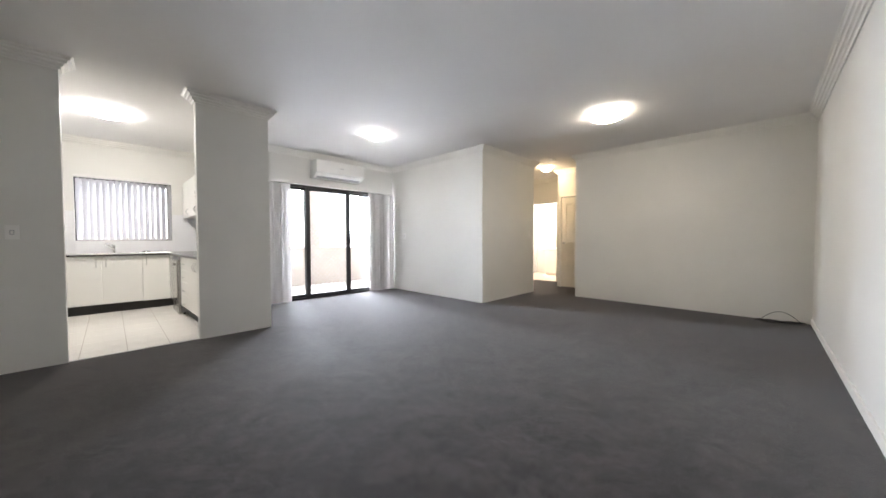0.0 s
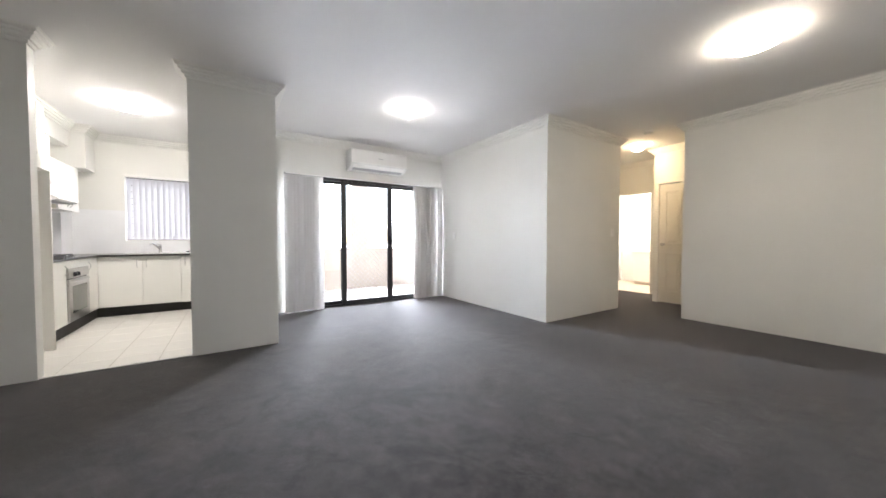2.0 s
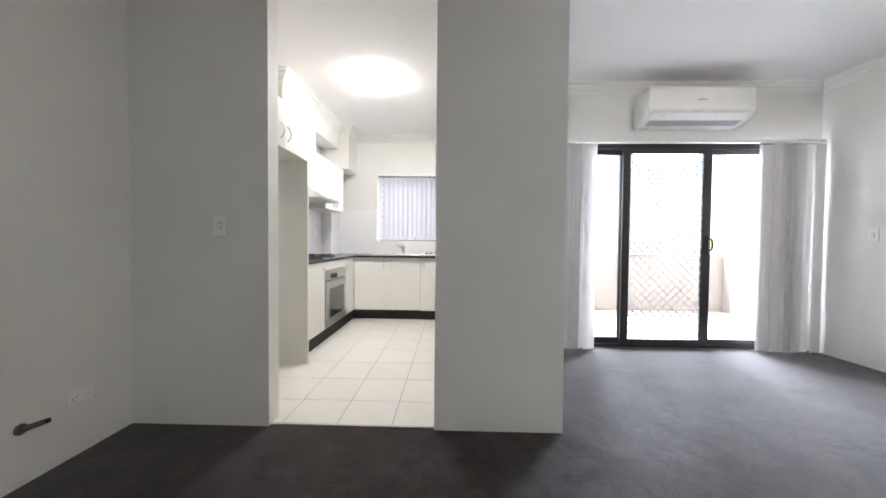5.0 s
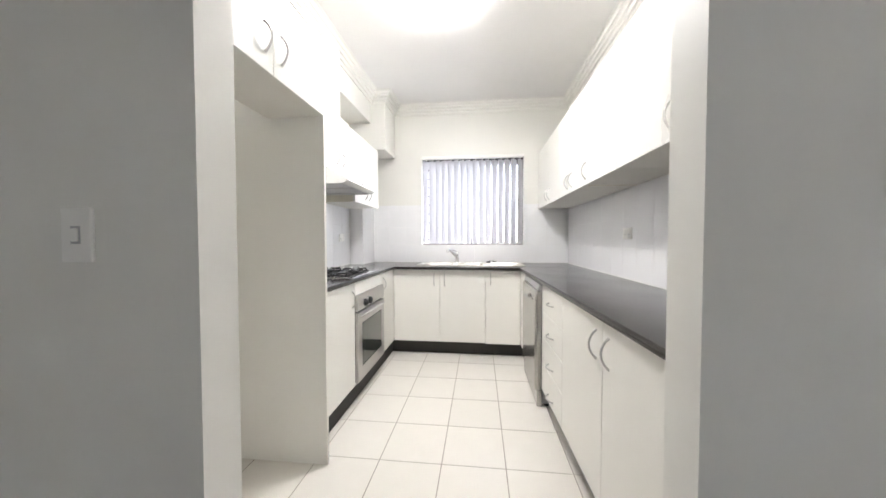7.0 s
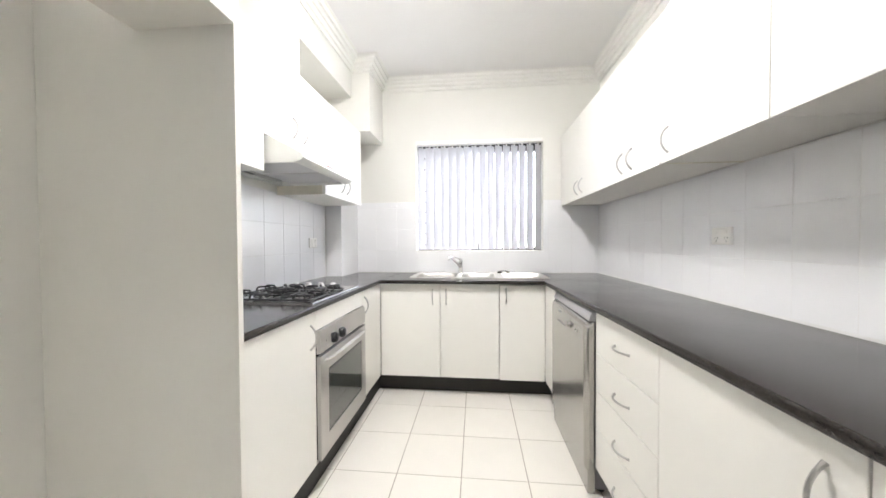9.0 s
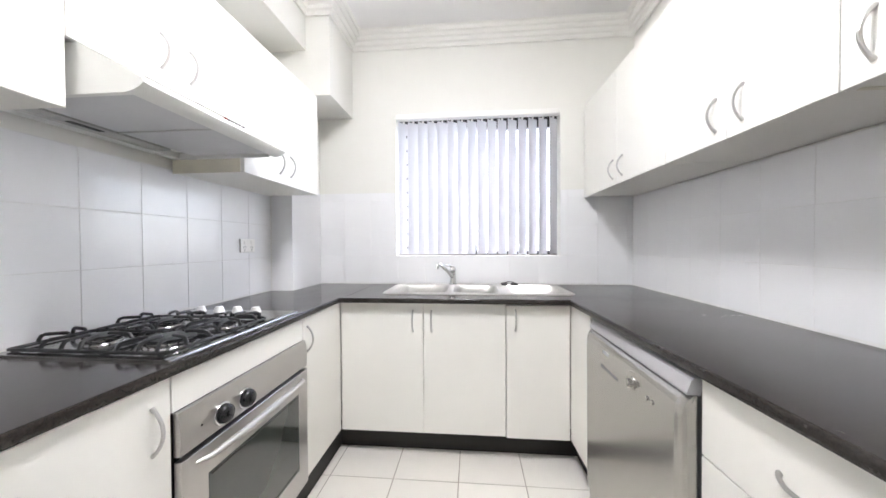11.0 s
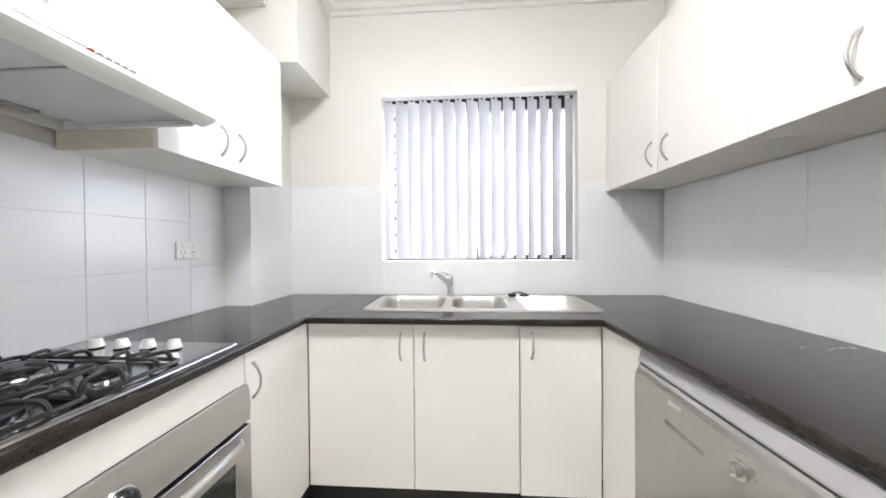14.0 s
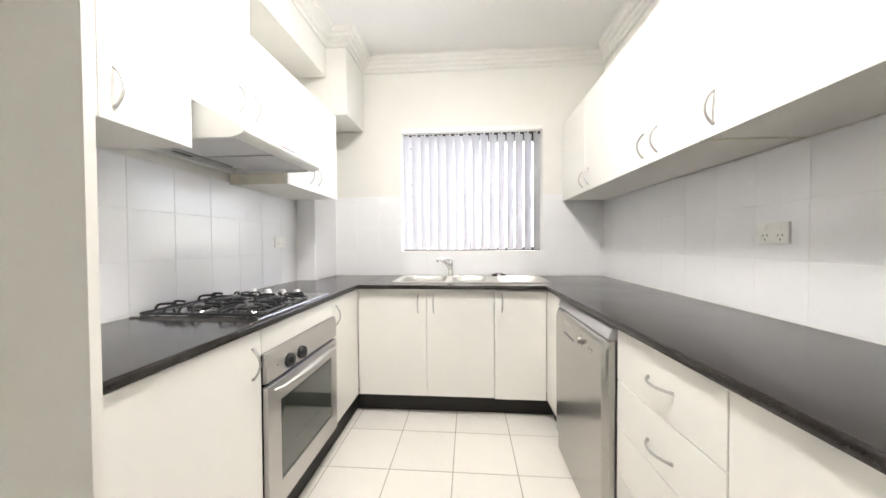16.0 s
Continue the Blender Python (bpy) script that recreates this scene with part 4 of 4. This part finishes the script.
plug = base("sink_plug", 1.185, 7.74, CT1 + 0.0062, "black rubber sink plugs lying on the drainer", "sink plug")
part("stopper", lathe([(0.020, 0.0), (0.024, 0.006), (0.024, 0.014), (0.010, 0.018)], -0.03, 0.01, 0, 18), BLACKPLASTIC, plug, "", True)
part("stopper", lathe([(0.022, 0.0), (0.026, 0.006), (0.026, 0.013), (0.012, 0.019)], 0.035, -0.005, 0, 18), BLACKPLASTIC, plug, "", True)
part("chain", tube([(-0.03, 0.01, 0.017), (-0.01, 0.03, 0.02), (0.02, 0.015, 0.022), (0.035, -0.005, 0.018)], 0.003, 6), BLACKPLASTIC, plug)

# ---------------------------------------------------------------- oven
oven = thing("oven", "stainless steel built-in oven under the hob", "oven")
OY0, OY1 = 6.230, 6.838
part("body", box(XW + 0.18, OY0 + 0.01, 0.156, FL - 0.001, OY1 - 0.01, 0.752), BLACKPLASTIC, oven)
part("control_panel", prism([(FL, 0.652), (FL + 0.018, 0.654), (FL + 0.020, 0.70), (FL + 0.017, 0.742), (FL + 0.012, 0.760), (FL, 0.7605)], "y", OY0, OY1), STEEL, oven, "brushed steel control panel", True)
for y in (6.362, 6.456):
    kn = part("knob", lathe([(0.027, 0.0), (0.027, 0.010), (0.0255, 0.018), (0.021, 0.025), (0.013, 0.029), (0.004, 0.030)], FL + 0.018, y, 0.695, 24, "x"), BLACKPLASTIC, oven, "round black control knob", True)
    part("bezel", lathe([(0.032, 0.0), (0.031, 0.006), (0.0275, 0.007)], FL + 0.018, y, 0.695, 24, "x"), CHROME, kn, "chrome ring", True)
part("indicator", lathe([(0.0035, 0.0), (0.003, 0.002)], FL + 0.018, 6.292, 0.70, 10, "x"), BLACKPLASTIC, oven)
bm = bmesh.new()
loops = [[bm.verts.new((x, y, z)) for y, z in ring] for x in (FL, FL + 0.020)
         for ring in (((OY0, 0.156), (OY1, 0.156), (OY1, 0.640), (OY0, 0.640)), ((6.312, 0.245), (6.772, 0.245), (6.772, 0.560), (6.312, 0.560)))]
for a, b in ((0, 1), (2, 3), (0, 2), (1, 3)):
    bridge(bm, loops[a], loops[b])
bmesh.ops.recalc_face_normals(bm, faces=bm.faces)
bmesh.ops.bevel(bm, geom=[e for e in bm.edges if e.calc_face_angle() > 1.0], offset=0.0012, segments=1, affect="EDGES")
od = part("door", bm, STEEL, oven, "steel oven door")
part("window", box(FL + 0.002, 6.310, 0.243, FL + 0.0175, 6.774, 0.562), OVENGLASS, od, "dark glass oven window")
for z in (0.252, 0.548):
    part("glass_trim", box(FL + 0.0176, 6.325, z, FL + 0.0188, 6.760, z + 0.004), BLACKPLASTIC, od)
hpts = [(FL + 0.018, 6.275, 0.612), (FL + 0.040, 6.30, 0.615), (FL + 0.050, 6.40, 0.618), (FL + 0.054, 6.546, 0.620), (FL + 0.050, 6.67, 0.618), (FL + 0.040, 6.770, 0.615), (FL + 0.018, 6.795, 0.612)]
part("handle", tube(hpts, [0.0045, 0.0075, 0.0105, 0.0115, 0.0105, 0.0075, 0.0045], 12), HANDLESTEEL, od, "curved satin steel bar handle", True)

# ---------------------------------------------------------------- gas hob
hob = thing("gas_hob", "stainless steel gas hob with four burners and black trivets", "hob")
HX0, HX1, HY0, HY1 = -0.316, 0.193, 6.240, 6.834
HZ = CT1
part("plate", prism([(HX0, HZ + 0.0005), (HX1, HZ + 0.0005), (HX1 - 0.002, HZ + 0.004), (HX1 - 0.012, HZ + 0.0075), (HX1 - 0.022, HZ + 0.006), (HX0 + 0.022, HZ + 0.006), (HX0 + 0.012, HZ + 0.0075), (HX0 + 0.002, HZ + 0.004)],
                     "y", HY0, HY1), HOBSTEEL, hob, "dark brushed steel hob plate", True)
ZP = HZ + 0.0061
burners = ((0.080, 6.360, 0.058), (-0.140, 6.360, 0.040), (0.080, 6.562, 0.034), (-0.140, 6.562, 0.046))
for bx, by, br in burners:
    bu = part("burner", lathe([(br + 0.006, 0.0), (br + 0.004, 0.004), (br, 0.006), (br * 0.98, 0.015), (br * 0.7, 0.016)], bx, by, ZP, 28), HOBSTEEL, hob, "metal burner ring", True)
    part("cap", lathe([(br * 0.96, 0.0162), (br * 1.03, 0.0185), (br * 1.0, 0.024), (br * 0.5, 0.0255)], bx, by, ZP, 28), BLACKIRON, bu, "black enamel burner cap", True)
for y0, y1 in ((6.264, 6.462), (6.470, 6.668)):
    cy = (y0 + y1) / 2
    x0, x1 = HX0 + 0.024, HX1 - 0.030
    tz = ZP + 0.007
    bm = tube([(x0, y0, tz), (x1 - 0.014, y0, tz), (x1 - 0.004, y0 + 0.004, tz), (x1, y0 + 0.014, tz), (x1, y1 - 0.014, tz), (x1 - 0.004, y1 - 0.004, tz),
               (x1 - 0.014, y1, tz), (x0 + 0.014, y1, tz), (x0, y1 - 0.014, tz), (x0, y0 + 0.014, tz), (x0 + 0.001, y0 + 0.001, tz)], 0.0052, 8)

    def finger(fx, fy, ex, ey):
        """A wire that rises from the frame, bends over and runs flat towards the burner."""
        run = math.hypot(ex - fx, ey - fy)
        ux, uy = (ex - fx) / run, (ey - fy) / run
        pts = [(fx, fy, tz - 0.001), (fx + ux * 0.002, fy + uy * 0.002, tz + 0.010), (fx + ux * 0.008, fy + uy * 0.008, tz + 0.020), (fx + ux * 0.018, fy + uy * 0.018, tz + 0.024),
               (ex - ux * 0.006, ey - uy * 0.006, tz + 0.025), (ex, ey, tz + 0.023)]
        tube(pts, [0.0050, 0.0050, 0.0050, 0.0050, 0.0050, 0.0042], 8, bm)

    for bx in (0.080, -0.140):
        for edge in (y0, y1):
            s = 1 if edge == y0 else -1
            finger(bx - 0.058, edge, bx - 0.034, edge + s * 0.060)
            finger(bx + 0.002, edge, bx + 0.002, edge + s * 0.066)
            finger(bx + 0.056, edge, bx + 0.036, edge + s * 0.060)
    for fy in (cy - 0.040, cy + 0.040):
        finger(x1, fy, x1 - 0.060, cy + (fy - cy) * 0.5)
        finger(x0, fy, x0 + 0.070, cy + (fy - cy) * 0.5)
    tube([(-0.030, y0, tz), (-0.030, y1, tz)], 0.0055, 8, bm)
    for side in (-1, 1):
        finger(-0.030, cy + side * 0.012, -0.030 + side * 0.075, cy + side * 0.012)
    for lx in (x0 + 0.016, x1 - 0.016):
        for ly in (y0, y1):
            tube([(lx, ly, ZP + 0.0002), (lx, ly, tz)], 0.006, 7, bm)
    part("trivet", bm, BLACKIRON, hob, "black enamelled wire trivet", True)
for kx in (-0.192, -0.111, -0.030, 0.050):
    kn = part("knob", lathe([(0.0195, 0.004), (0.0205, 0.006), (0.0195, 0.009), (0.0140, 0.026), (0.0128, 0.0275), (0.006, 0.028)], kx, 6.768, ZP, 24), KNOBSILVER, hob, "tapered silver control knob", True)
    part("collar", lathe([(0.0180, 0.0), (0.0185, 0.0035), (0.016, 0.0039)], kx, 6.768, ZP, 24), BLACKPLASTIC, kn, "black knob collar", True)

# ---------------------------------------------------------------- rangehood
hood = thing("rangehood", "white under-cupboard rangehood with grey filters", "rangehood")
RY0, RY1 = 6.207, 6.776
RYE = 6.804
part("body", prism([(XW + 0.01, 1.553), (-0.06, 1.553), (-0.06, 1.664), (XW + 0.01, 1.664)], "y", RY0, RY1), HOODWHITE, hood)
part("canopy", prism([(-0.0215, 1.556), (0.118, 1.556), (0.120, 1.534), (0.127, 1.531), (0.150, 1.536), (0.165, 1.543), (0.172, 1.551), (0.170, 1.559), (0.160, 1.567), (0.146, 1.575), (0.003, 1.651), (-0.0215, 1.651)], "y", RY0 + 0.0145, RYE - 0.012), HOODWHITE, hood, "sloping white front", True)
part("end_cap", prism([(XW + 0.02, 1.529), (0.125, 1.529), (0.150, 1.535), (0.166, 1.543), (0.1735, 1.551), (0.171, 1.560), (0.161, 1.568), (0.147, 1.576), (0.004, 1.652), (-0.0215, 1.6525), (XW + 0.02, 1.6525)],
                      "y", RY0 - 0.0005, RY0 + 0.014), HOODWHITE, hood, "white moulded end cap")
part("side_cheek", box(XW + 0.02, RY1 - 0.012, 1.527, 0.119, RY1, 1.5525, 0.002), HOODWHITE, hood)
part("rear_rail", box(XW + 0.02, RY0 + 0.0125, 1.530, -0.275, RY1 - 0.0125, 1.5525), HOODWHITE, hood)
part("filter_panel", box(-0.215, RY0 + 0.014, 1.540, 0.117, 6.480, 1.5525, 0.001), FILTER, hood, "grey grease filter")
part("filter_panel", box(-0.215, 6.487, 1.540, 0.117, RY1 - 0.014, 1.5525, 0.001), FILTER, hood, "grey grease filter")
part("divider", box(-0.215, 6.4805, 1.537, 0.117, 6.4865, 1.5525), SATIN, hood, "polished filter divider")
part("light_strip", box(-0.268, RY0 + 0.03, 1.536, -0.222, RY1 - 0.10, 1.5525, 0.002), SATIN, hood, "metal hood lamp cover")
part("lamp_slot", box(-0.255, RY0 + 0.16, 1.5345, -0.236, RY0 + 0.25, 1.5362), SLOT, hood)
for k in range(6):
    part("button", box(0.146, 6.483 + 0.0163 * k, 1.568, 0.158, 6.491 + 0.0163 * k, 1.5755, 0.001), mat("red_button", (0.20, 0.03, 0.02), 0.4) if k == 0 else DARKGREY, hood)

# ---------------------------------------------------------------- dishwasher
def round_ends(ob, width):
    """Rounds the edges of the two end faces of a pushed profile."""
    bm = bmesh.new()
    bm.from_mesh(ob.data)
    ends = [e for e in bm.edges if len(e.link_faces) == 2 and sorted(len(f.verts) > 4 for f in e.link_faces) == [False, True] and e.verts[0].co.x < DF + 0.025]
    bmesh.ops.bevel(bm, geom=ends, offset=width, segments=3, profile=0.5, affect="EDGES")
    bm.to_mesh(ob.data)
    bm.free()


dw = thing("dishwasher", "silver freestanding dishwasher under the worktop", "dishwasher")
DY0, DY1, DF = 6.330, 6.975, 1.427
# grey body, darkened so its side carries the shade of the gap by the drawers
part("body", box(DF + 0.046, DY0 + 0.010, 0.03, XKR - 0.02, DY1 - 0.006, 0.826), DARKGREY, dw)
part("lid", prism([(DF + 0.019, 0.804), (DF + 0.0185, 0.809), (DF + 0.030, 0.840), (DF + 0.036, 0.8445), (XKR - 0.02, 0.8445), (XKR - 0.02, 0.828), (DF + 0.056, 0.828), (DF + 0.050, 0.804)], "y", DY0, DY1), SILVERLID, dw, "pale silver top rail")
dd = part("door", prism([(DF + 0.043, 0.125), (DF + 0.004, 0.125), (DF + 0.002, 0.60), (DF + 0.001, 0.70), (DF + 0.0015, 0.755), (DF + 0.005, 0.776), (DF + 0.011, 0.790), (DF + 0.019, 0.798), (DF + 0.030, 0.801), (DF + 0.043, 0.801)], "y", DY0, DY1),
          SILVER, dw, "gently curved silver door")
round_ends(dd, 0.019)
# no hollow here: the shade of the pull is a dark bar on the door
part("recess_shade", prism([(DF - 0.0006, 0.698), (DF + 0.003, 0.693), (DF + 0.003, 0.711), (DF - 0.0006, 0.706)], "y", 6.66, 6.80), DARKGREY, dd, "dark bar for the shade in the recessed pull")
dl = part("dial", lathe([(0.020, 0.001), (0.020, -0.003), (0.014, -0.005), (0.013, -0.017), (0.008, -0.019)], DF + 0.001, 6.560, 0.735, 24, "x"), SILVER, dd, "silver programme dial", True)
for k in range(8):
    a = math.pi * (0.05 + 0.13 * k)
    cy, cz = 6.560 + 0.036 * math.cos(a), 0.735 + 0.036 * math.sin(a)
    part("dial_mark", box(DF + 0.0008 + 0.0022 * max(0, (cz - 0.745) / 0.026), cy - 0.003, cz - 0.0012, DF + 0.010, cy + 0.003, cz + 0.0012), DARKGREY, dd)
for y in (6.475, 6.448):
    part("button", lathe([(0.007, 0.004), (0.007, -0.003), (0.005, -0.005)], DF + 0.001, y, 0.728, 14, "x"), SILVER, dd, "", True)
for y, w in ((6.475, 0.010), (6.448, 0.008), (6.400, 0.012)):
    part("print_bar", box(DF + 0.0015, y - w / 2, 0.752, DF + 0.010, y + w / 2, 0.7545), DARKGREY, dd)
part("badge", box(DF + 0.0012, 6.735, 0.752, DF + 0.012, 6.790, 0.765, 0.0008), GREYPLASTIC, dd, "plain grey badge")
part("plinth", box(DF + 0.018, DY0 + 0.006, 0.012, DF + 0.05, DY1 - 0.006, 0.120), SILVER, dw)
for y in (DY0 + 0.05, DY1 - 0.05):
    part("foot", lathe([(0.018, -0.009), (0.018, 0.03)], DF + 0.09, y, 0.012, 12), BLACKPLASTIC, dw)

# the long base run stands slightly out of square with the wall
def out_of_square(root):
    for o in root.children_recursive:
        for v in o.data.vertices:
            if v.co.x > 1.39 and v.co.y < 7.203:
                v.co.x += 0.031 * (7.203 - v.co.y) * max(0.0, min(1.0, (XKR - v.co.x) / (XKR - 1.50)))


for root in [o for o in scene.objects if o.type == "EMPTY" and o.parent is None and o.name.split(".")[0] in
             ("drawer_unit", "kickboard", "worktop", "base_cabinet", "filler_strip")]:
    out_of_square(root)

# ---------------------------------------------------------------- kitchen window
win = structure("window_1", boxes([(WX0 + 0.001, YKB + 0.085, WZ0 + 0.001, WX0 + 0.025, YKB + 0.135, WZ1 - 0.001), (WX1 - 0.025, YKB + 0.085, WZ0 + 0.001, WX1 - 0.001, YKB + 0.135, WZ1 - 0.001),
                                   (WX0 + 0.025, YKB + 0.085, WZ0 + 0.001, WX1 - 0.025, YKB + 0.135, WZ0 + 0.03), (WX0 + 0.025, YKB + 0.085, WZ1 - 0.10, WX1 - 0.025, YKB + 0.135, WZ1 - 0.001)]),
                BLACKALU, "black aluminium kitchen window behind a blind", "window")
g = part("pane", box(WX0 + 0.026, YKB + 0.108, WZ0 + 0.031, WX1 - 0.026, YKB + 0.113, WZ1 - 0.101), GLASS, win)
g.visible_shadow = False
blind = base("vertical_blind", 0.97, YKB + 0.035, WZ1 - 0.036, "white vertical blind, half turned, filling the kitchen window", "blind")
part("head_rail", box(WX0 + 0.003 - 0.97, -0.045, -0.002, WX1 - 0.003 - 0.97, 0.012, 0.034, 0.003), PLASTIC, blind)
NS = 16
for k in range(NS):
    s = part("slat", slat_mesh(0.089, WZ1 - WZ0 - 0.064, 0.004, 0.0008, 0.0015, 900 + k), BLINDCLOTH, blind, "", True)
    x = WX0 + 0.052 + (WX1 - WX0 - 0.092) * k / (NS - 1)
    s.matrix_basis = pose(x - 0.97, -0.004, -0.018, 0, 0, 40 + random.Random(k).uniform(-3, 3))
    part("hanger", box(x - 0.97 - 0.006, -0.006, -0.019, x - 0.97 + 0.006, 0.002, -0.002), PLASTIC, blind)
# dashes added for the bits of dark seen between slats at the spacing chain
for k in range(9):
    part("gap_dash", box(0.466 - 0.97, -0.040, -0.14 - 0.10 * k, 0.473 - 0.97, -0.036, -0.122 - 0.10 * k), SLOT, blind)
part("chain_weight", box(0.962 - 0.97, -0.046, -0.985, 0.970 - 0.97, -0.040, -0.915), SLOT, blind)

# ---------------------------------------------------------------- tiles, piece by piece
def tile_mesh(w, h, t, name, material):
    me = bpy.data.meshes.new(name)
    b = 0.0008
    bm = bmesh.new()
    lo = [bm.verts.new(p) for p in ((0, 0, 0), (w, 0, 0), (w, h, 0), (0, h, 0))]
    mi = [bm.verts.new(p) for p in ((0, 0, t - b), (w, 0, t - b), (w, h, t - b), (0, h, t - b))]
    hi = [bm.verts.new(p) for p in ((b, b, t), (w - b, b, t), (w - b, h - b, t), (b, h - b, t))]
    bridge(bm, lo, mi)
    bridge(bm, mi, hi)
    bm.faces.new(hi)
    bmesh.ops.recalc_face_normals(bm, faces=bm.faces)
    if bm.faces[-1].normal.z < 0:
        bmesh.ops.reverse_faces(bm, faces=bm.faces)
    bm.to_mesh(me)
    bm.free()
    me.materials.append(material)
    return me


MESHES = {}


def lay(name, parent, m, u0, u1, v0, v1, pu, pv, ou, ov, joint, t, material, holes=()):
    """Tiles in the plane of m (u to its x, v to its y, facing its z), on the grid of pitch pu, pv through ou, ov, cut at the edges and at the holes."""
    cuts_u = sorted({u0, u1, *[ou + k * pu for k in range(-60, 60) if u0 < ou + k * pu < u1]})
    cuts_v = sorted({v0, v1, *[ov + k * pv for k in range(-60, 60) if v0 < ov + k * pv < v1]})
    for a, b in zip(cuts_u, cuts_u[1:]):
        for c, d in zip(cuts_v, cuts_v[1:]):
            rects = [(a, b, c, d)]
            for (ha, hb, hc, hd) in holes:
                nxt = []
                for (ra, rb, rc, rd) in rects:
                    if hb <= ra or ha >= rb or hd <= rc or hc >= rd:
                        nxt.append((ra, rb, rc, rd))
                        continue
                    if rc < hc:
                        nxt.append((ra, rb, rc, hc))
                    if rd > hd:
                        nxt.append((ra, rb, hd, rd))
                    lo, hi = max(rc, hc), min(rd, hd)
                    if ra < ha:
                        nxt.append((ra, ha, lo, hi))
                    if rb > hb:
                        nxt.append((hb, rb, lo, hi))
                rects = nxt
            for (ra, rb, rc, rd) in rects:
                w, h = rb - ra - joint, rd - rc - joint
                if w < 0.012 or h < 0.012:
                    continue
                key = (round(w, 4), round(h, 4), t, material.name)
                if key not in MESHES:
                    MESHES[key] = tile_mesh(w, h, t, name, material)
                ob = new(name, MESHES[key])
                ob.parent = parent
                ob.matrix_basis = m @ pose(ra + joint / 2, rc + joint / 2, 0)


lay("floor_tile", floor_k, pose(0, 0, -0.004), XW, XKR, YK0 + 0.035, YKB, 0.325, 0.344, 0.540, 6.398, 0.0045, 0.006, FLOORTILE)
grout_l = structure("splashback_west", boxes([(XW, 5.6585, CT1, XW + 0.0052, 7.459, 1.49)]), WALLGROUT, "white glazed tile splashback behind the hob", "splashback")
lay("wall_tile", grout_l, Matrix(((0, 0, 1, XW + 0.001), (1, 0, 0, 0), (0, 1, 0, 0), (0, 0, 0, 1))), 5.6585, 7.459, CT1 + 0.001, 1.488, 0.2, 0.2, 6.25, 1.09, 0.0022, 0.006, WALLTILE)
grout_r = structure("splashback_east", boxes([(XKR - 0.0064, YK1, CT1, XKR, YKB - 0.008, 1.485)]), WALLGROUT, "white glazed tile splashback above the long worktop", "splashback")
lay("wall_tile", grout_r, Matrix(((0, 0, -1, XKR - 0.001), (-1, 0, 0, 0), (0, 1, 0, 0), (0, 0, 0, 1))), -(YKB - 0.008), -YK1, CT1 + 0.001, 1.484, 0.2, 0.2, -5.855, 1.09, 0.0014, 0.006, WALLTILE)
grout_b = structure("splashback_north", boxes([(-0.185, YKB - 0.0060, CT1, WX0, YKB, 1.545), (WX1, YKB - 0.0060, CT1, XKR, YKB, 1.545), (WX0, YKB - 0.0060, CT1, WX1, YKB, WZ0)]), WALLGROUT,
                    "white glazed tile splashback below the window", "splashback")
lay("wall_tile", grout_b, Matrix(((1, 0, 0, 0), (0, 0, -1, YKB - 0.001), (0, 1, 0, 0), (0, 0, 0, 1))), -0.184, XKR - 0.008, CT1 + 0.001, 1.545, 0.2, 0.2, 0.4, 1.09, 0.0012, 0.006, WALLTILE,
    holes=((WX0, WX1, WZ0, WZ1),))
nib_t = structure("splashback_nib", boxes([(XW + 0.008, 7.458, CT1, -0.185, 7.46, 1.49), (-0.185, 7.458, CT1, -0.183, YKB - 0.008, 1.545)]), WALLTILE, "white glazed tiles on the pipe duct", "splashback")
